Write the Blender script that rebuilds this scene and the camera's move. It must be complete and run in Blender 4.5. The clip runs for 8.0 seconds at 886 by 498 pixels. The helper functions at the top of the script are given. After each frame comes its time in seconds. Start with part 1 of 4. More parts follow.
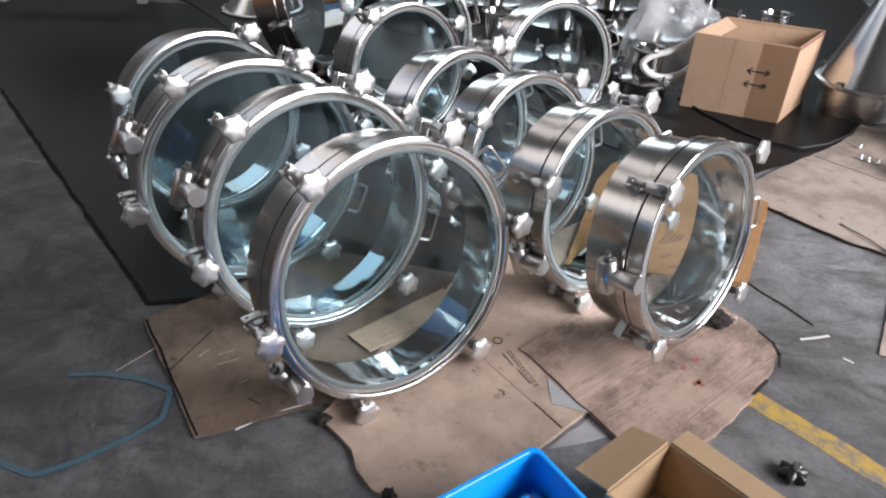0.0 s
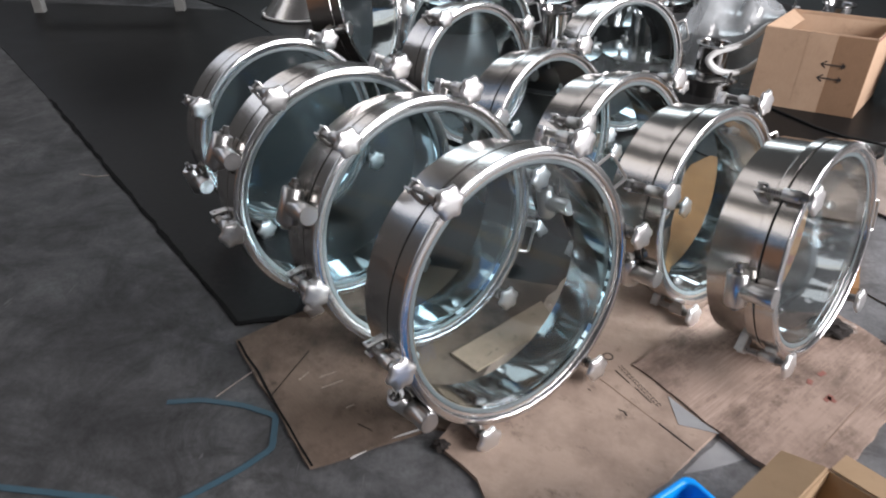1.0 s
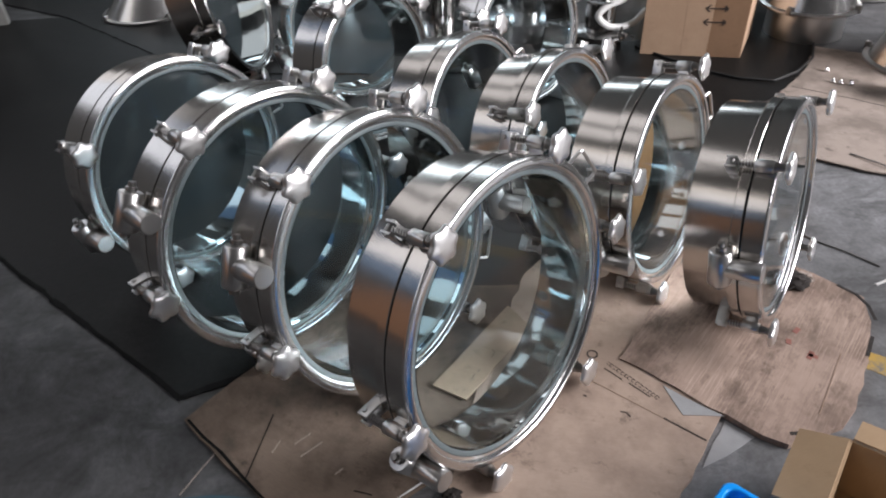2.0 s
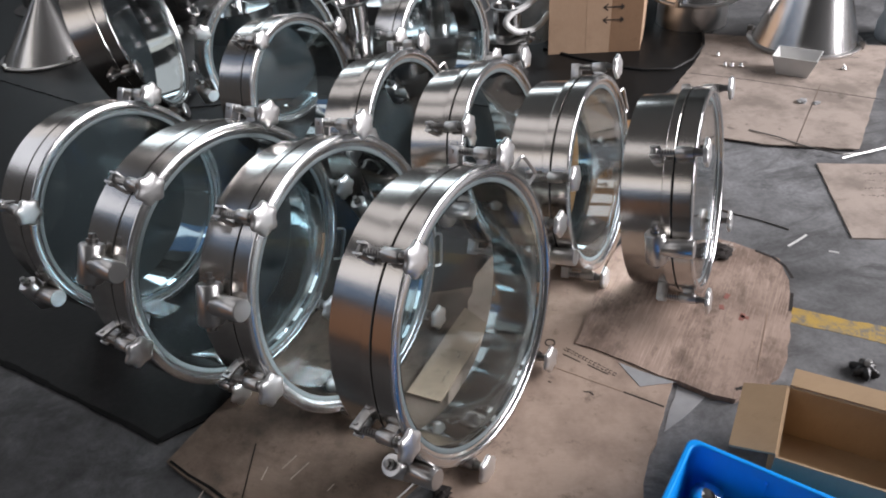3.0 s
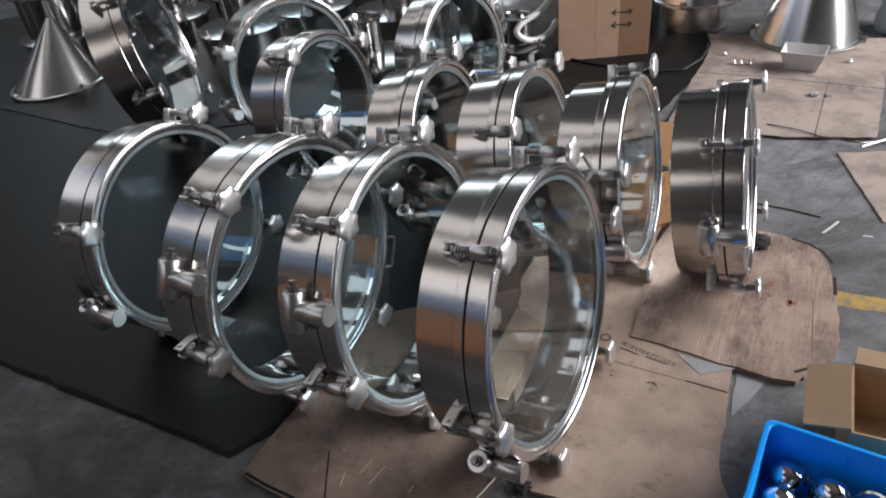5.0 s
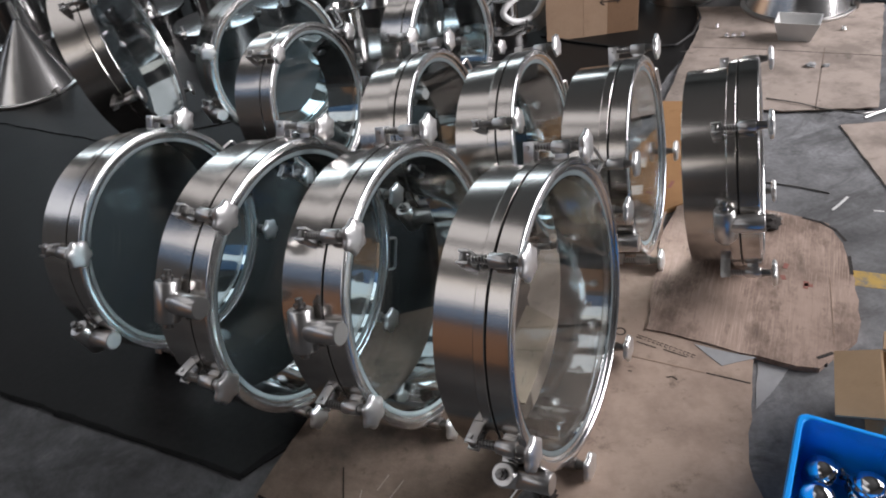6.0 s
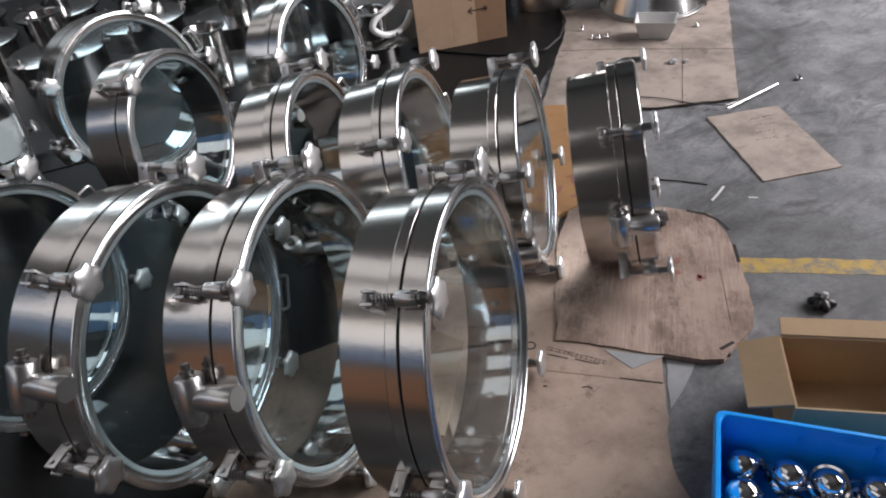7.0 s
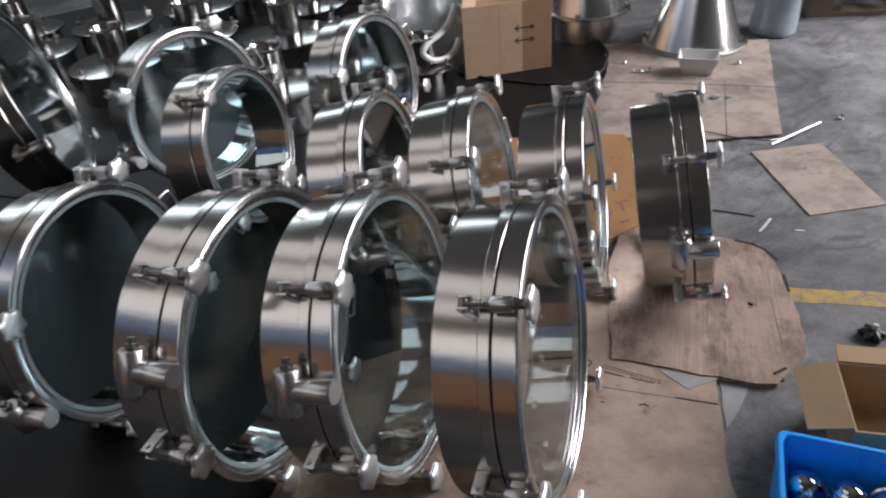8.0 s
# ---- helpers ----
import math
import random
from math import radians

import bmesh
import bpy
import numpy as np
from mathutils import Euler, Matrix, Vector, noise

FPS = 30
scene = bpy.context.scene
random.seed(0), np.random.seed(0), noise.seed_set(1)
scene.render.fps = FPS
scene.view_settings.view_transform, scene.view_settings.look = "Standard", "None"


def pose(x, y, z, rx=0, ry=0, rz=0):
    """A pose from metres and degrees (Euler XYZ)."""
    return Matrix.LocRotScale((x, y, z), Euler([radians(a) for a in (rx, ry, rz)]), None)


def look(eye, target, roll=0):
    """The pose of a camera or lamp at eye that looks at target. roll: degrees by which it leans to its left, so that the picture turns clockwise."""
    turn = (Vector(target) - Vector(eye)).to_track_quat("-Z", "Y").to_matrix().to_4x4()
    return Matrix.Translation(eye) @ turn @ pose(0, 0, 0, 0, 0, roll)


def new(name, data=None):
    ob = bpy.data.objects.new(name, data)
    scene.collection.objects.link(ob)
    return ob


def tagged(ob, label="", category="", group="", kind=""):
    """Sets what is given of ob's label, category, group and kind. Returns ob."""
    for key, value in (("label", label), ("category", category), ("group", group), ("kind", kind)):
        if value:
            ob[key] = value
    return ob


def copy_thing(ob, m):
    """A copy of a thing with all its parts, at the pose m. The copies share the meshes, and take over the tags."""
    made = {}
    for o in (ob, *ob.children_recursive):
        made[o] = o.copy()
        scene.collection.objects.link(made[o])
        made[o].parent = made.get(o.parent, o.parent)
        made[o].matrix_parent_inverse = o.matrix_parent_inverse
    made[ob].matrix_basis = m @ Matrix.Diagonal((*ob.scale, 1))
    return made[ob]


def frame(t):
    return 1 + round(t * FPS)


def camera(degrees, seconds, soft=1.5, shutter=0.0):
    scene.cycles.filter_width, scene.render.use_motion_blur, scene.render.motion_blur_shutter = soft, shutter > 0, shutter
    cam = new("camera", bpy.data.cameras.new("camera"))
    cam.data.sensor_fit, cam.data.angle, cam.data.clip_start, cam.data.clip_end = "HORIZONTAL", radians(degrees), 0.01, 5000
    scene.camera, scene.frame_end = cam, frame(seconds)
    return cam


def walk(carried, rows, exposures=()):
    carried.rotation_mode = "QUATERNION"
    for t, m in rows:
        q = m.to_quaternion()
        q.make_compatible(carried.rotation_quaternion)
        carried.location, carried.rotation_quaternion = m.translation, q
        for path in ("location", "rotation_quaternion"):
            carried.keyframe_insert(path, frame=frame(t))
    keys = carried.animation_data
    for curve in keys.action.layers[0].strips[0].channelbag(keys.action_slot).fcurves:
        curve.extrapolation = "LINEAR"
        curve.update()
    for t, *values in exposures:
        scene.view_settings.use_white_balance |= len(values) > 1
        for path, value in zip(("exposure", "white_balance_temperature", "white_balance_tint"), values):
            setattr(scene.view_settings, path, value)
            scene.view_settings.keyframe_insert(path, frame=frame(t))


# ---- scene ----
cam = camera(65.8, 8.0, soft=1.9, shutter=0.3)
PATH = [
    (0, (0.123, 0.151, 1.024), (0.015, 1.811, -0.086), 1.9),
    (0.5, (0.007, 0.121, 1.021), (0.020, 1.743, -0.148), 5.5),
    (1, (-0.083, 0.210, 1.009), (-0.222, 1.865, -0.105), 0.1),
    (1.5, (-0.137, 0.314, 1.006), (-0.059, 1.990, -0.081), 2.0),
    (2, (-0.237, 0.387, 1.026), (-0.035, 1.973, -0.175), -2.7),
    (2.2, (-0.277, 0.401, 1.040), (0.053, 1.983, -0.138), -2.7),
    (3.3, (-0.331, 0.341, 1.082), (0.098, 1.879, -0.122), -5.2),
    (3.5, (-0.364, 0.346, 1.086), (0.050, 1.884, -0.123), -6.3),
    (4, (-0.410, 0.344, 1.096), (0.011, 1.940, -0.033), -5.9),
    (4.5, (-0.431, 0.350, 1.092), (0.070, 1.933, -0.024), -5.2),
    (4.7, (-0.444, 0.359, 1.088), (0.037, 1.933, -0.049), -6.3),
    (5.8, (-0.469, 0.412, 1.078), (0.006, 1.940, -0.121), -8.0),
    (6, (-0.470, 0.448, 1.085), (0.020, 1.962, -0.127), -9.1),
    (6.5, (-0.462, 0.516, 1.064), (0.207, 1.961, -0.147), -9.0),
    (7, (-0.450, 0.528, 1.070), (0.332, 1.900, -0.158), -8.0),
    (7.5, (-0.523, 0.538, 1.082), (0.372, 1.873, -0.107), -5.9),
    (8, (-0.576, 0.541, 1.096), (0.211, 1.964, -0.068), -5.9),
]
walk(cam, [(t, look(eye, target, roll)) for t, eye, target, roll in PATH],
     [(0.0, 0.05), (2.0, -0.15), (4.5, -0.27), (8.0, -0.42)])

# ---- world and light: a factory hall lit by high windows on three sides and a skylight ----
world = bpy.data.worlds.new("sky")
scene.world = world
world.use_nodes = True
wn, wl = world.node_tree.nodes, world.node_tree.links
sky = wn.new("ShaderNodeTexSky")
sky.sky_type, sky.sun_disc = "NISHITA", False
sky.sun_elevation, sky.sun_rotation = radians(40), radians(120)
wl.new(sky.outputs[0], wn["Background"].inputs[0])
wn["Background"].inputs[1].default_value = 0.10


def opening_light(name, eye, target, wide, high, watts, tint):
    data = bpy.data.lights.new(name, "AREA")
    data.shape, data.size, data.size_y, data.energy, data.color = "RECTANGLE", wide, high, watts, tint
    ob = new(name, data)
    ob.matrix_world = look(eye, target)
    return ob


HX0, HX1, HY0, HY1, HZ = -6.0, 5.0, -5.0, 10.0, 6.0
opening_light("window_light_north", (0.5, 9.8, 4.0), (0.5, 1.5, 0.2), 8.0, 1.0, 130, (0.80, 0.92, 1.0))
for k in (-1, 0, 1):
    opening_light("window_light_east", (4.85, -0.4 + 1.42 * k, 2.45), (0.0, 1.4 + 1.42 * k, 0.4), 1.14, 2.4, 213, (1.0, 0.955, 0.985))
opening_light("window_light_west", (-5.85, 0.8, 4.5), (0.0, 1.3, 0.3), 7.0, 1.6, 50, (1.0, 0.925, 0.875))
opening_light("window_light_west", (-5.85, 6.6, 3.4), (-0.8, 2.8, 0.2), 5.0, 1.6, 34, (1.0, 0.975, 1.0))
for k in (-1, 1):
    opening_light("skylight", (-3.1 + 0.85 * k, 5.4, 5.9), (-3.1 + 0.85 * k, 5.4, 0.0), 1.2, 8.4, 38, (1.0, 0.965, 0.99))


# ---- materials ----
def material(name):
    m = bpy.data.materials.new(name)
    m.use_nodes = True
    return m, m.node_tree.nodes, m.node_tree.links, m.node_tree.nodes["Principled BSDF"]


def ramp(nodes, stops):
    r = nodes.new("ShaderNodeValToRGB")
    while len(r.color_ramp.elements) < len(stops):
        r.color_ramp.elements.new(0.5)
    for e, (at, c) in zip(r.color_ramp.elements, stops):
        e.position, e.color = at, (*c, 1)
    return r


def noise_node(nodes, links, scale, detail=5, rough=0.6, space="Object", stretch=None, warp=0.0):
    co = nodes.new("ShaderNodeTexCoord")
    n = nodes.new("ShaderNodeTexNoise")
    n.inputs["Scale"].default_value, n.inputs["Detail"].default_value = scale, detail
    n.inputs["Roughness"].default_value, n.inputs["Distortion"].default_value = rough, warp
    out = co.outputs[space]
    if stretch:
        mp = nodes.new("ShaderNodeMapping")
        mp.inputs["Scale"].default_value = stretch
        links.new(out, mp.inputs[0])
        out = mp.outputs[0]
    links.new(out, n.inputs[0])
    return n


def mix(nodes, links, fac, a, b, kind="MIX"):
    m = nodes.new("ShaderNodeMix")
    m.data_type, m.blend_type = "RGBA", kind
    for sock, v in ((m.inputs[0], fac), (m.inputs[6], a), (m.inputs[7], b)):
        if isinstance(v, (int, float)):
            sock.default_value = v
        elif isinstance(v, tuple):
            sock.default_value = (*v, 1)
        else:
            links.new(v, sock)
    return m.outputs[2]


def bump(nodes, links, bsdf, height, strength, distance):
    b = nodes.new("ShaderNodeBump")
    b.inputs["Strength"].default_value, b.inputs["Distance"].default_value = strength, distance
    links.new(height, b.inputs["Height"])
    links.new(b.outputs[0], bsdf.inputs["Normal"])


def spread(nodes, links, value, lo, hi):
    r = nodes.new("ShaderNodeMapRange")
    r.inputs[3].default_value, r.inputs[4].default_value = lo, hi
    links.new(value, r.inputs[0])
    return r.outputs[0]


def steel(name, colour, rough_lo, rough_hi, stretch=None, relief=0.0, scale=40.0, aniso=0.0):
    m, n, l, p = material(name)
    p.inputs["Metallic"].default_value = 1.0
    big = noise_node(n, l, 9.0, 3)
    fine = noise_node(n, l, scale, 4, 0.65, stretch=stretch)
    tone = mix(n, l, big.outputs[0], tuple(c * 0.86 for c in colour), colour)
    l.new(tone, p.inputs["Base Color"])
    l.new(spread(n, l, fine.outputs[0], rough_lo, rough_hi), p.inputs["Roughness"])
    if aniso:
        tan = n.new("ShaderNodeTangent")
        tan.direction_type, tan.axis = "RADIAL", "Z"
        p.inputs["Anisotropic Rotation"].default_value = 0.25
        l.new(tan.outputs[0], p.inputs["Tangent"])
        p.inputs["Anisotropic"].default_value = aniso
    if relief:
        bump(n, l, p, fine.outputs[0], relief, 0.001)
    return m


STEEL_BRUSHED = steel("brushed_steel", (0.59, 0.562, 0.530), 0.14, 0.22, (1, 1, 22), 0.008, 30, 0.0)


def brushed(m):
    """Rolled and hand-brushed sheet: long shallow waves and fine bands along the drum."""
    n, l = m.node_tree.nodes, m.node_tree.links
    wave = noise_node(n, l, 7.0, 3, 0.6, stretch=(1.6, 1.6, 0.5))
    band = noise_node(n, l, 26.0, 3, 0.6, stretch=(2.2, 2.2, 0.9))
    both = n.new("ShaderNodeMath")
    both.operation = "MULTIPLY_ADD"
    both.inputs[1].default_value = 0.34
    l.new(band.outputs[0], both.inputs[0])
    l.new(wave.outputs[0], both.inputs[2])
    bump(n, l, n["Principled BSDF"], both.outputs[0], 0.03, 0.012)


brushed(STEEL_BRUSHED)
STEEL_POLISHED = steel("polished_steel", (0.72, 0.72, 0.72), 0.06, 0.14, None, 0.0, 30)
STEEL_KNOB = steel("satin_cast_steel", (0.78, 0.78, 0.775), 0.30, 0.42, None, 0.03, 120)
STEEL_SATIN = steel("satin_steel", (0.66, 0.655, 0.645), 0.26, 0.36, None, 0.008, 60)
STEEL_DARK = steel("oiled_steel", (0.30, 0.295, 0.285), 0.25, 0.42, None, 0.05, 90)


def liner_steel():
    """Mirror-polished inside of the drums, slightly wavy from rolling."""
    m = steel("wavy_polished_steel", (0.54, 0.535, 0.525), 0.035, 0.08)
    n, l = m.node_tree.nodes, m.node_tree.links
    s = noise_node(n, l, 9.0, 2, 0.5, stretch=(1, 1, 0.35))
    bump(n, l, n["Principled BSDF"], s.outputs[0], 0.15, 0.02)
    return m


STEEL_LINER = liner_steel()
STEEL_CONE = steel("ground_steel", (0.66, 0.655, 0.645), 0.17, 0.28, (1, 1, 10), 0.02, 30)
STEEL_LIP = steel("satin_lip_steel", (0.72, 0.72, 0.72), 0.17, 0.24, None, 0.0, 40)
STEEL_VESSEL = steel("dull_polished_steel", (0.46, 0.455, 0.45), 0.12, 0.22, None, 0.0, 24)
STEEL_MIRROR = steel("mirror_steel", (0.70, 0.70, 0.695), 0.08, 0.18, None, 0.0, 18)


def plain(name, colour, rough, vary=0.15, scale=25.0, relief=0.1, spec=0.5, rough_vary=0.08):
    m, n, l, p = material(name)
    a = noise_node(n, l, scale, 6)
    b = noise_node(n, l, scale * 0.12, 3)
    lo = tuple(max(c * (1 - vary), 0) for c in colour)
    hi = tuple(min(c * (1 + vary), 1) for c in colour)
    c1 = mix(n, l, a.outputs[0], lo, hi)
    l.new(mix(n, l, b.outputs[0], c1, mix(n, l, 0.5, c1, hi)), p.inputs["Base Color"])
    l.new(spread(n, l, a.outputs[0], rough - rough_vary, rough + rough_vary), p.inputs["Roughness"])
    p.inputs["Specular IOR Level"].default_value = spec
    if relief:
        bump(n, l, p, a.outputs[0], relief, 0.002)
    return m


RUBBER = plain("black_rubber", (0.012, 0.012, 0.012), 0.6)
SEAL = plain("white_silicone", (0.10, 0.125, 0.13), 0.4, 0.06)
BLUE = plain("blue_plastic", (0.004, 0.32, 0.92), 0.34, 0.08, 60, 0.03)
WHITE_TUBE = plain("white_hose", (0.74, 0.75, 0.74), 0.4, 0.05)
PAPER = plain("white_card", (0.60, 0.60, 0.59), 0.7, 0.12)
INK = plain("dark_print", (0.045, 0.035, 0.03), 0.8, 0.2, 200)
RED_INK = plain("red_print", (0.24, 0.095, 0.075), 0.8, 0.25, 200)
BLUE_STRAP = plain("blue_strap", (0.026, 0.070, 0.098), 0.5, 0.3, 60)
WALL = plain("painted_wall", (0.11, 0.11, 0.11), 0.8, 0.2, 3.0)
ROOF = plain("dark_roof_sheet", (0.16, 0.16, 0.16), 0.7, 0.2, 2.0)
TIMBER = plain("old_pallet_wood", (0.11, 0.08, 0.055), 0.8, 0.35, 30, 0.3)
BLACK_PLASTIC = plain("black_plastic", (0.014, 0.014, 0.015), 0.35, 0.2, 60)


FLOOR_X = 0.0


def floor_material():
    m, n, l, p = material("worn_concrete")
    a = noise_node(n, l, 1.3, 6, 0.62, warp=0.6)
    b = noise_node(n, l, 9.0, 8, 0.7)
    c = noise_node(n, l, 90.0, 4, 0.7)
    base = ramp(n, [(0.32, (0.080, 0.081, 0.083)), (0.52, (0.190, 0.193, 0.199)), (0.72, (0.330, 0.337, 0.352))])
    l.new(a.outputs[0], base.inputs[0])
    mott = ramp(n, [(0.34, (0.42, 0.42, 0.42)), (0.60, (1.08, 1.08, 1.08))])
    l.new(b.outputs[0], mott.inputs[0])
    grit = ramp(n, [(0.30, (0.72, 0.72, 0.72)), (0.62, (1.08, 1.08, 1.08))])
    l.new(c.outputs[0], grit.inputs[0])
    x = mix(n, l, 0.75, base.outputs[0], mott.outputs[0], "MULTIPLY")
    x = mix(n, l, 0.8, x, grit.outputs[0], "MULTIPLY")
    d = noise_node(n, l, 4.0, 7, 0.72, stretch=(1.0, 2.2, 1.0), warp=1.2)
    stain = ramp(n, [(0.50, (0, 0, 0)), (0.66, (0.8, 0.8, 0.8))])
    l.new(d.outputs[0], stain.inputs[0])
    x = mix(n, l, stain.outputs[0], x, (0.045, 0.045, 0.046))
    # Concrete gets darker towards negative x, broken up by blotches.
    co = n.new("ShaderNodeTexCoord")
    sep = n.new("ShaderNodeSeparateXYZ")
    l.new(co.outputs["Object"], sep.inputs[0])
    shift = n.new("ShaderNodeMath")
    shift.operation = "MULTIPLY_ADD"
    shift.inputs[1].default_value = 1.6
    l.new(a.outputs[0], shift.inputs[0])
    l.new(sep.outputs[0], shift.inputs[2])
    left_dark = n.new("ShaderNodeMapRange")
    left_dark.interpolation_type = "SMOOTHSTEP"
    left_dark.inputs[1].default_value, left_dark.inputs[2].default_value = FLOOR_X + 0.30, FLOOR_X + 1.05
    left_dark.inputs[3].default_value, left_dark.inputs[4].default_value = 1.0, 0.0
    l.new(shift.outputs[0], left_dark.inputs[0])
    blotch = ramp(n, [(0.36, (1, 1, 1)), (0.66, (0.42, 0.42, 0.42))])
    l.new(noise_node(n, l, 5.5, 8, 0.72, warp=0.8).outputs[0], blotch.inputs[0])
    darken = n.new("ShaderNodeMath")
    darken.operation = "MULTIPLY"
    l.new(left_dark.outputs[0], darken.inputs[0])
    l.new(blotch.outputs[0], darken.inputs[1])
    x = mix(n, l, darken.outputs[0], x, mix(n, l, 0.86, x, (0.05, 0.05, 0.048), "MULTIPLY"))
    e = noise_node(n, l, 30.0, 5, 0.7, stretch=(1.0, 0.15, 1.0), warp=0.4)
    chalk = ramp(n, [(0.66, (0, 0, 0)), (0.78, (0.55, 0.55, 0.55))])
    l.new(e.outputs[0], chalk.inputs[0])
    l.new(mix(n, l, chalk.outputs[0], x, (0.30, 0.305, 0.31)), p.inputs["Base Color"])
    l.new(spread(n, l, b.outputs[0], 0.50, 0.85), p.inputs["Roughness"])
    bump(n, l, p, c.outputs[0], 0.18, 0.002)
    return m


def mat_material(name, lighten):
    m, n, l, p = material(name)
    a = noise_node(n, l, 2.2, 6, 0.65, warp=0.5)
    c = noise_node(n, l, 70.0, 5, 0.7)
    base = ramp(n, [(0.32, (0.003 + lighten, 0.003 + lighten, 0.003 + lighten)), (0.58, (0.007 + lighten, 0.007 + lighten, 0.007 + lighten)), (0.78, (0.018 + lighten * 2, 0.0175 + lighten * 2, 0.017 + lighten * 2))])
    l.new(a.outputs[0], base.inputs[0])
    grit = ramp(n, [(0.30, (0.7, 0.7, 0.7)), (0.65, (1.15, 1.15, 1.15))])
    l.new(c.outputs[0], grit.inputs[0])
    l.new(mix(n, l, 1.0, base.outputs[0], grit.outputs[0], "MULTIPLY"), p.inputs["Base Color"])
    l.new(spread(n, l, a.outputs[0], 0.34, 0.52), p.inputs["Roughness"])
    p.inputs["Specular IOR Level"].default_value = 0.14
    bump(n, l, p, c.outputs[0], 0.2, 0.002)
    return m


def card_material(name, light, dark, stain, turn=0.0, flutes=0.0, dirt=0.5):
    """Corrugated board: fibres, stains, and where it is worn the flutes show as fine stripes."""
    m, n, l, p = material(name)
    co = n.new("ShaderNodeTexCoord")
    mp = n.new("ShaderNodeMapping")
    mp.inputs["Rotation"].default_value = (0, 0, radians(turn))
    l.new(co.outputs["Object"], mp.inputs[0])

    def tex(scale, detail, rough, stretch=(1, 1, 1)):
        mm = n.new("ShaderNodeMapping")
        mm.inputs["Scale"].default_value = stretch
        l.new(mp.outputs[0], mm.inputs[0])
        t = n.new("ShaderNodeTexNoise")
        t.inputs["Scale"].default_value, t.inputs["Detail"].default_value, t.inputs["Roughness"].default_value = scale, detail, rough
        l.new(mm.outputs[0], t.inputs[0])
        return t.outputs[0]
    big, mid, fib = tex(5.5, 7, 0.68), tex(17, 6, 0.72), tex(60, 4, 0.7, (1, 6, 1))
    c0 = mix(n, l, fib, dark, light)
    st = ramp(n, [(0.44, (0, 0, 0)), (0.62, (1, 1, 1))])
    l.new(big, st.inputs[0])
    fac = n.new("ShaderNodeMath")
    fac.operation = "MULTIPLY"
    fac.inputs[1].default_value = dirt
    l.new(st.outputs[0], fac.inputs[0])
    c1 = mix(n, l, fac.outputs[0], c0, stain)
    spot = 0.7 * min(1.0, dirt * 1.4)
    sp = ramp(n, [(0.58, (0, 0, 0)), (0.72, (spot, spot, spot))])
    l.new(mid, sp.inputs[0])
    c2 = mix(n, l, sp.outputs[0], c1, tuple(v * 0.38 for v in stain))
    height = fib
    if flutes:
        streak = ramp(n, [(0.50, (0, 0, 0)), (0.64, (1, 1, 1))])
        fine = tex(flutes, 3, 0.55, (0.05, 1.6, 1))
        l.new(fine, streak.inputs[0])
        patch = ramp(n, [(0.40, (0.0, 0.0, 0.0)), (0.52, (0.6, 0.6, 0.6))])
        l.new(tex(3.0, 5, 0.65, (0.5, 1.5, 1)), patch.inputs[0])
        both = mix(n, l, 1.0, patch.outputs[0], streak.outputs[0], "MULTIPLY")
        c2 = mix(n, l, both, c2, tuple(min(v * 1.35, 0.6) for v in light))
        dark_streak = ramp(n, [(0.54, (0, 0, 0)), (0.68, (0.22, 0.22, 0.22))])
        l.new(tex(flutes * 0.6, 4, 0.6, (0.08, 1.3, 1)), dark_streak.inputs[0])
        c2 = mix(n, l, dark_streak.outputs[0], c2, tuple(v * 0.6 for v in stain))
        blot = ramp(n, [(0.49, (0, 0, 0)), (0.64, (0.72, 0.72, 0.72))])
        l.new(tex(8.0, 8, 0.75, (0.7, 1.4, 1)), blot.inputs[0])
        c2 = mix(n, l, blot.outputs[0], c2, tuple(v * 0.7 for v in stain))
        height = fine
    l.new(c2, p.inputs["Base Color"])
    p.inputs["Roughness"].default_value = 0.82
    p.inputs["Specular IOR Level"].default_value = 0.25
    bump(n, l, p, height, 0.15, 0.001)
    wrinkle = n.new("ShaderNodeBump")
    wrinkle.inputs["Strength"].default_value, wrinkle.inputs["Distance"].default_value = 0.30, 0.012
    l.new(tex(6.5, 3, 0.55, (1.0, 0.6, 1.0)), wrinkle.inputs["Height"])
    l.new(wrinkle.outputs[0], p.inputs["Normal"].links[0].from_node.inputs["Normal"])
    return m


# The second mat has a slightly lighter base colour than the first.
CONCRETE, MAT, LIGHTER_MAT = floor_material(), mat_material("black_rubber_mat", 0.0), mat_material("lighter_rubber_mat", 0.007)
CARD_A = card_material("brown_board_trodden", (0.46, 0.356, 0.286), (0.375, 0.285, 0.226), (0.245, 0.182, 0.146), 20, 0, 0.75)
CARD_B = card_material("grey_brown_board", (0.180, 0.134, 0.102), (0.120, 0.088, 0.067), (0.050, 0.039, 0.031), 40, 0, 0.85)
CARD_C = card_material("worn_board_torn_face", (0.40, 0.304, 0.250), (0.315, 0.232, 0.188), (0.15, 0.106, 0.084), 138, 260, 0.75)
CARD_D = card_material("pale_board_sheet", (0.42, 0.355, 0.312), (0.33, 0.275, 0.238), (0.165, 0.138, 0.118), 10, 0, 0.7)
CARD_E = card_material("new_brown_board", (0.58, 0.41, 0.285), (0.50, 0.345, 0.235), (0.38, 0.25, 0.165), 0, 0, 0.25)
CARD_F = card_material("tan_board", (0.42, 0.30, 0.185), (0.35, 0.245, 0.15), (0.27, 0.185, 0.11), 0, 0, 0.3)
# Darker copy of the new brown board, with the flap's shade in its colour.
CARD_SHADED = card_material("shaded_brown_board", (0.33, 0.205, 0.125), (0.27, 0.165, 0.10), (0.20, 0.12, 0.072), 0, 0, 0.25)
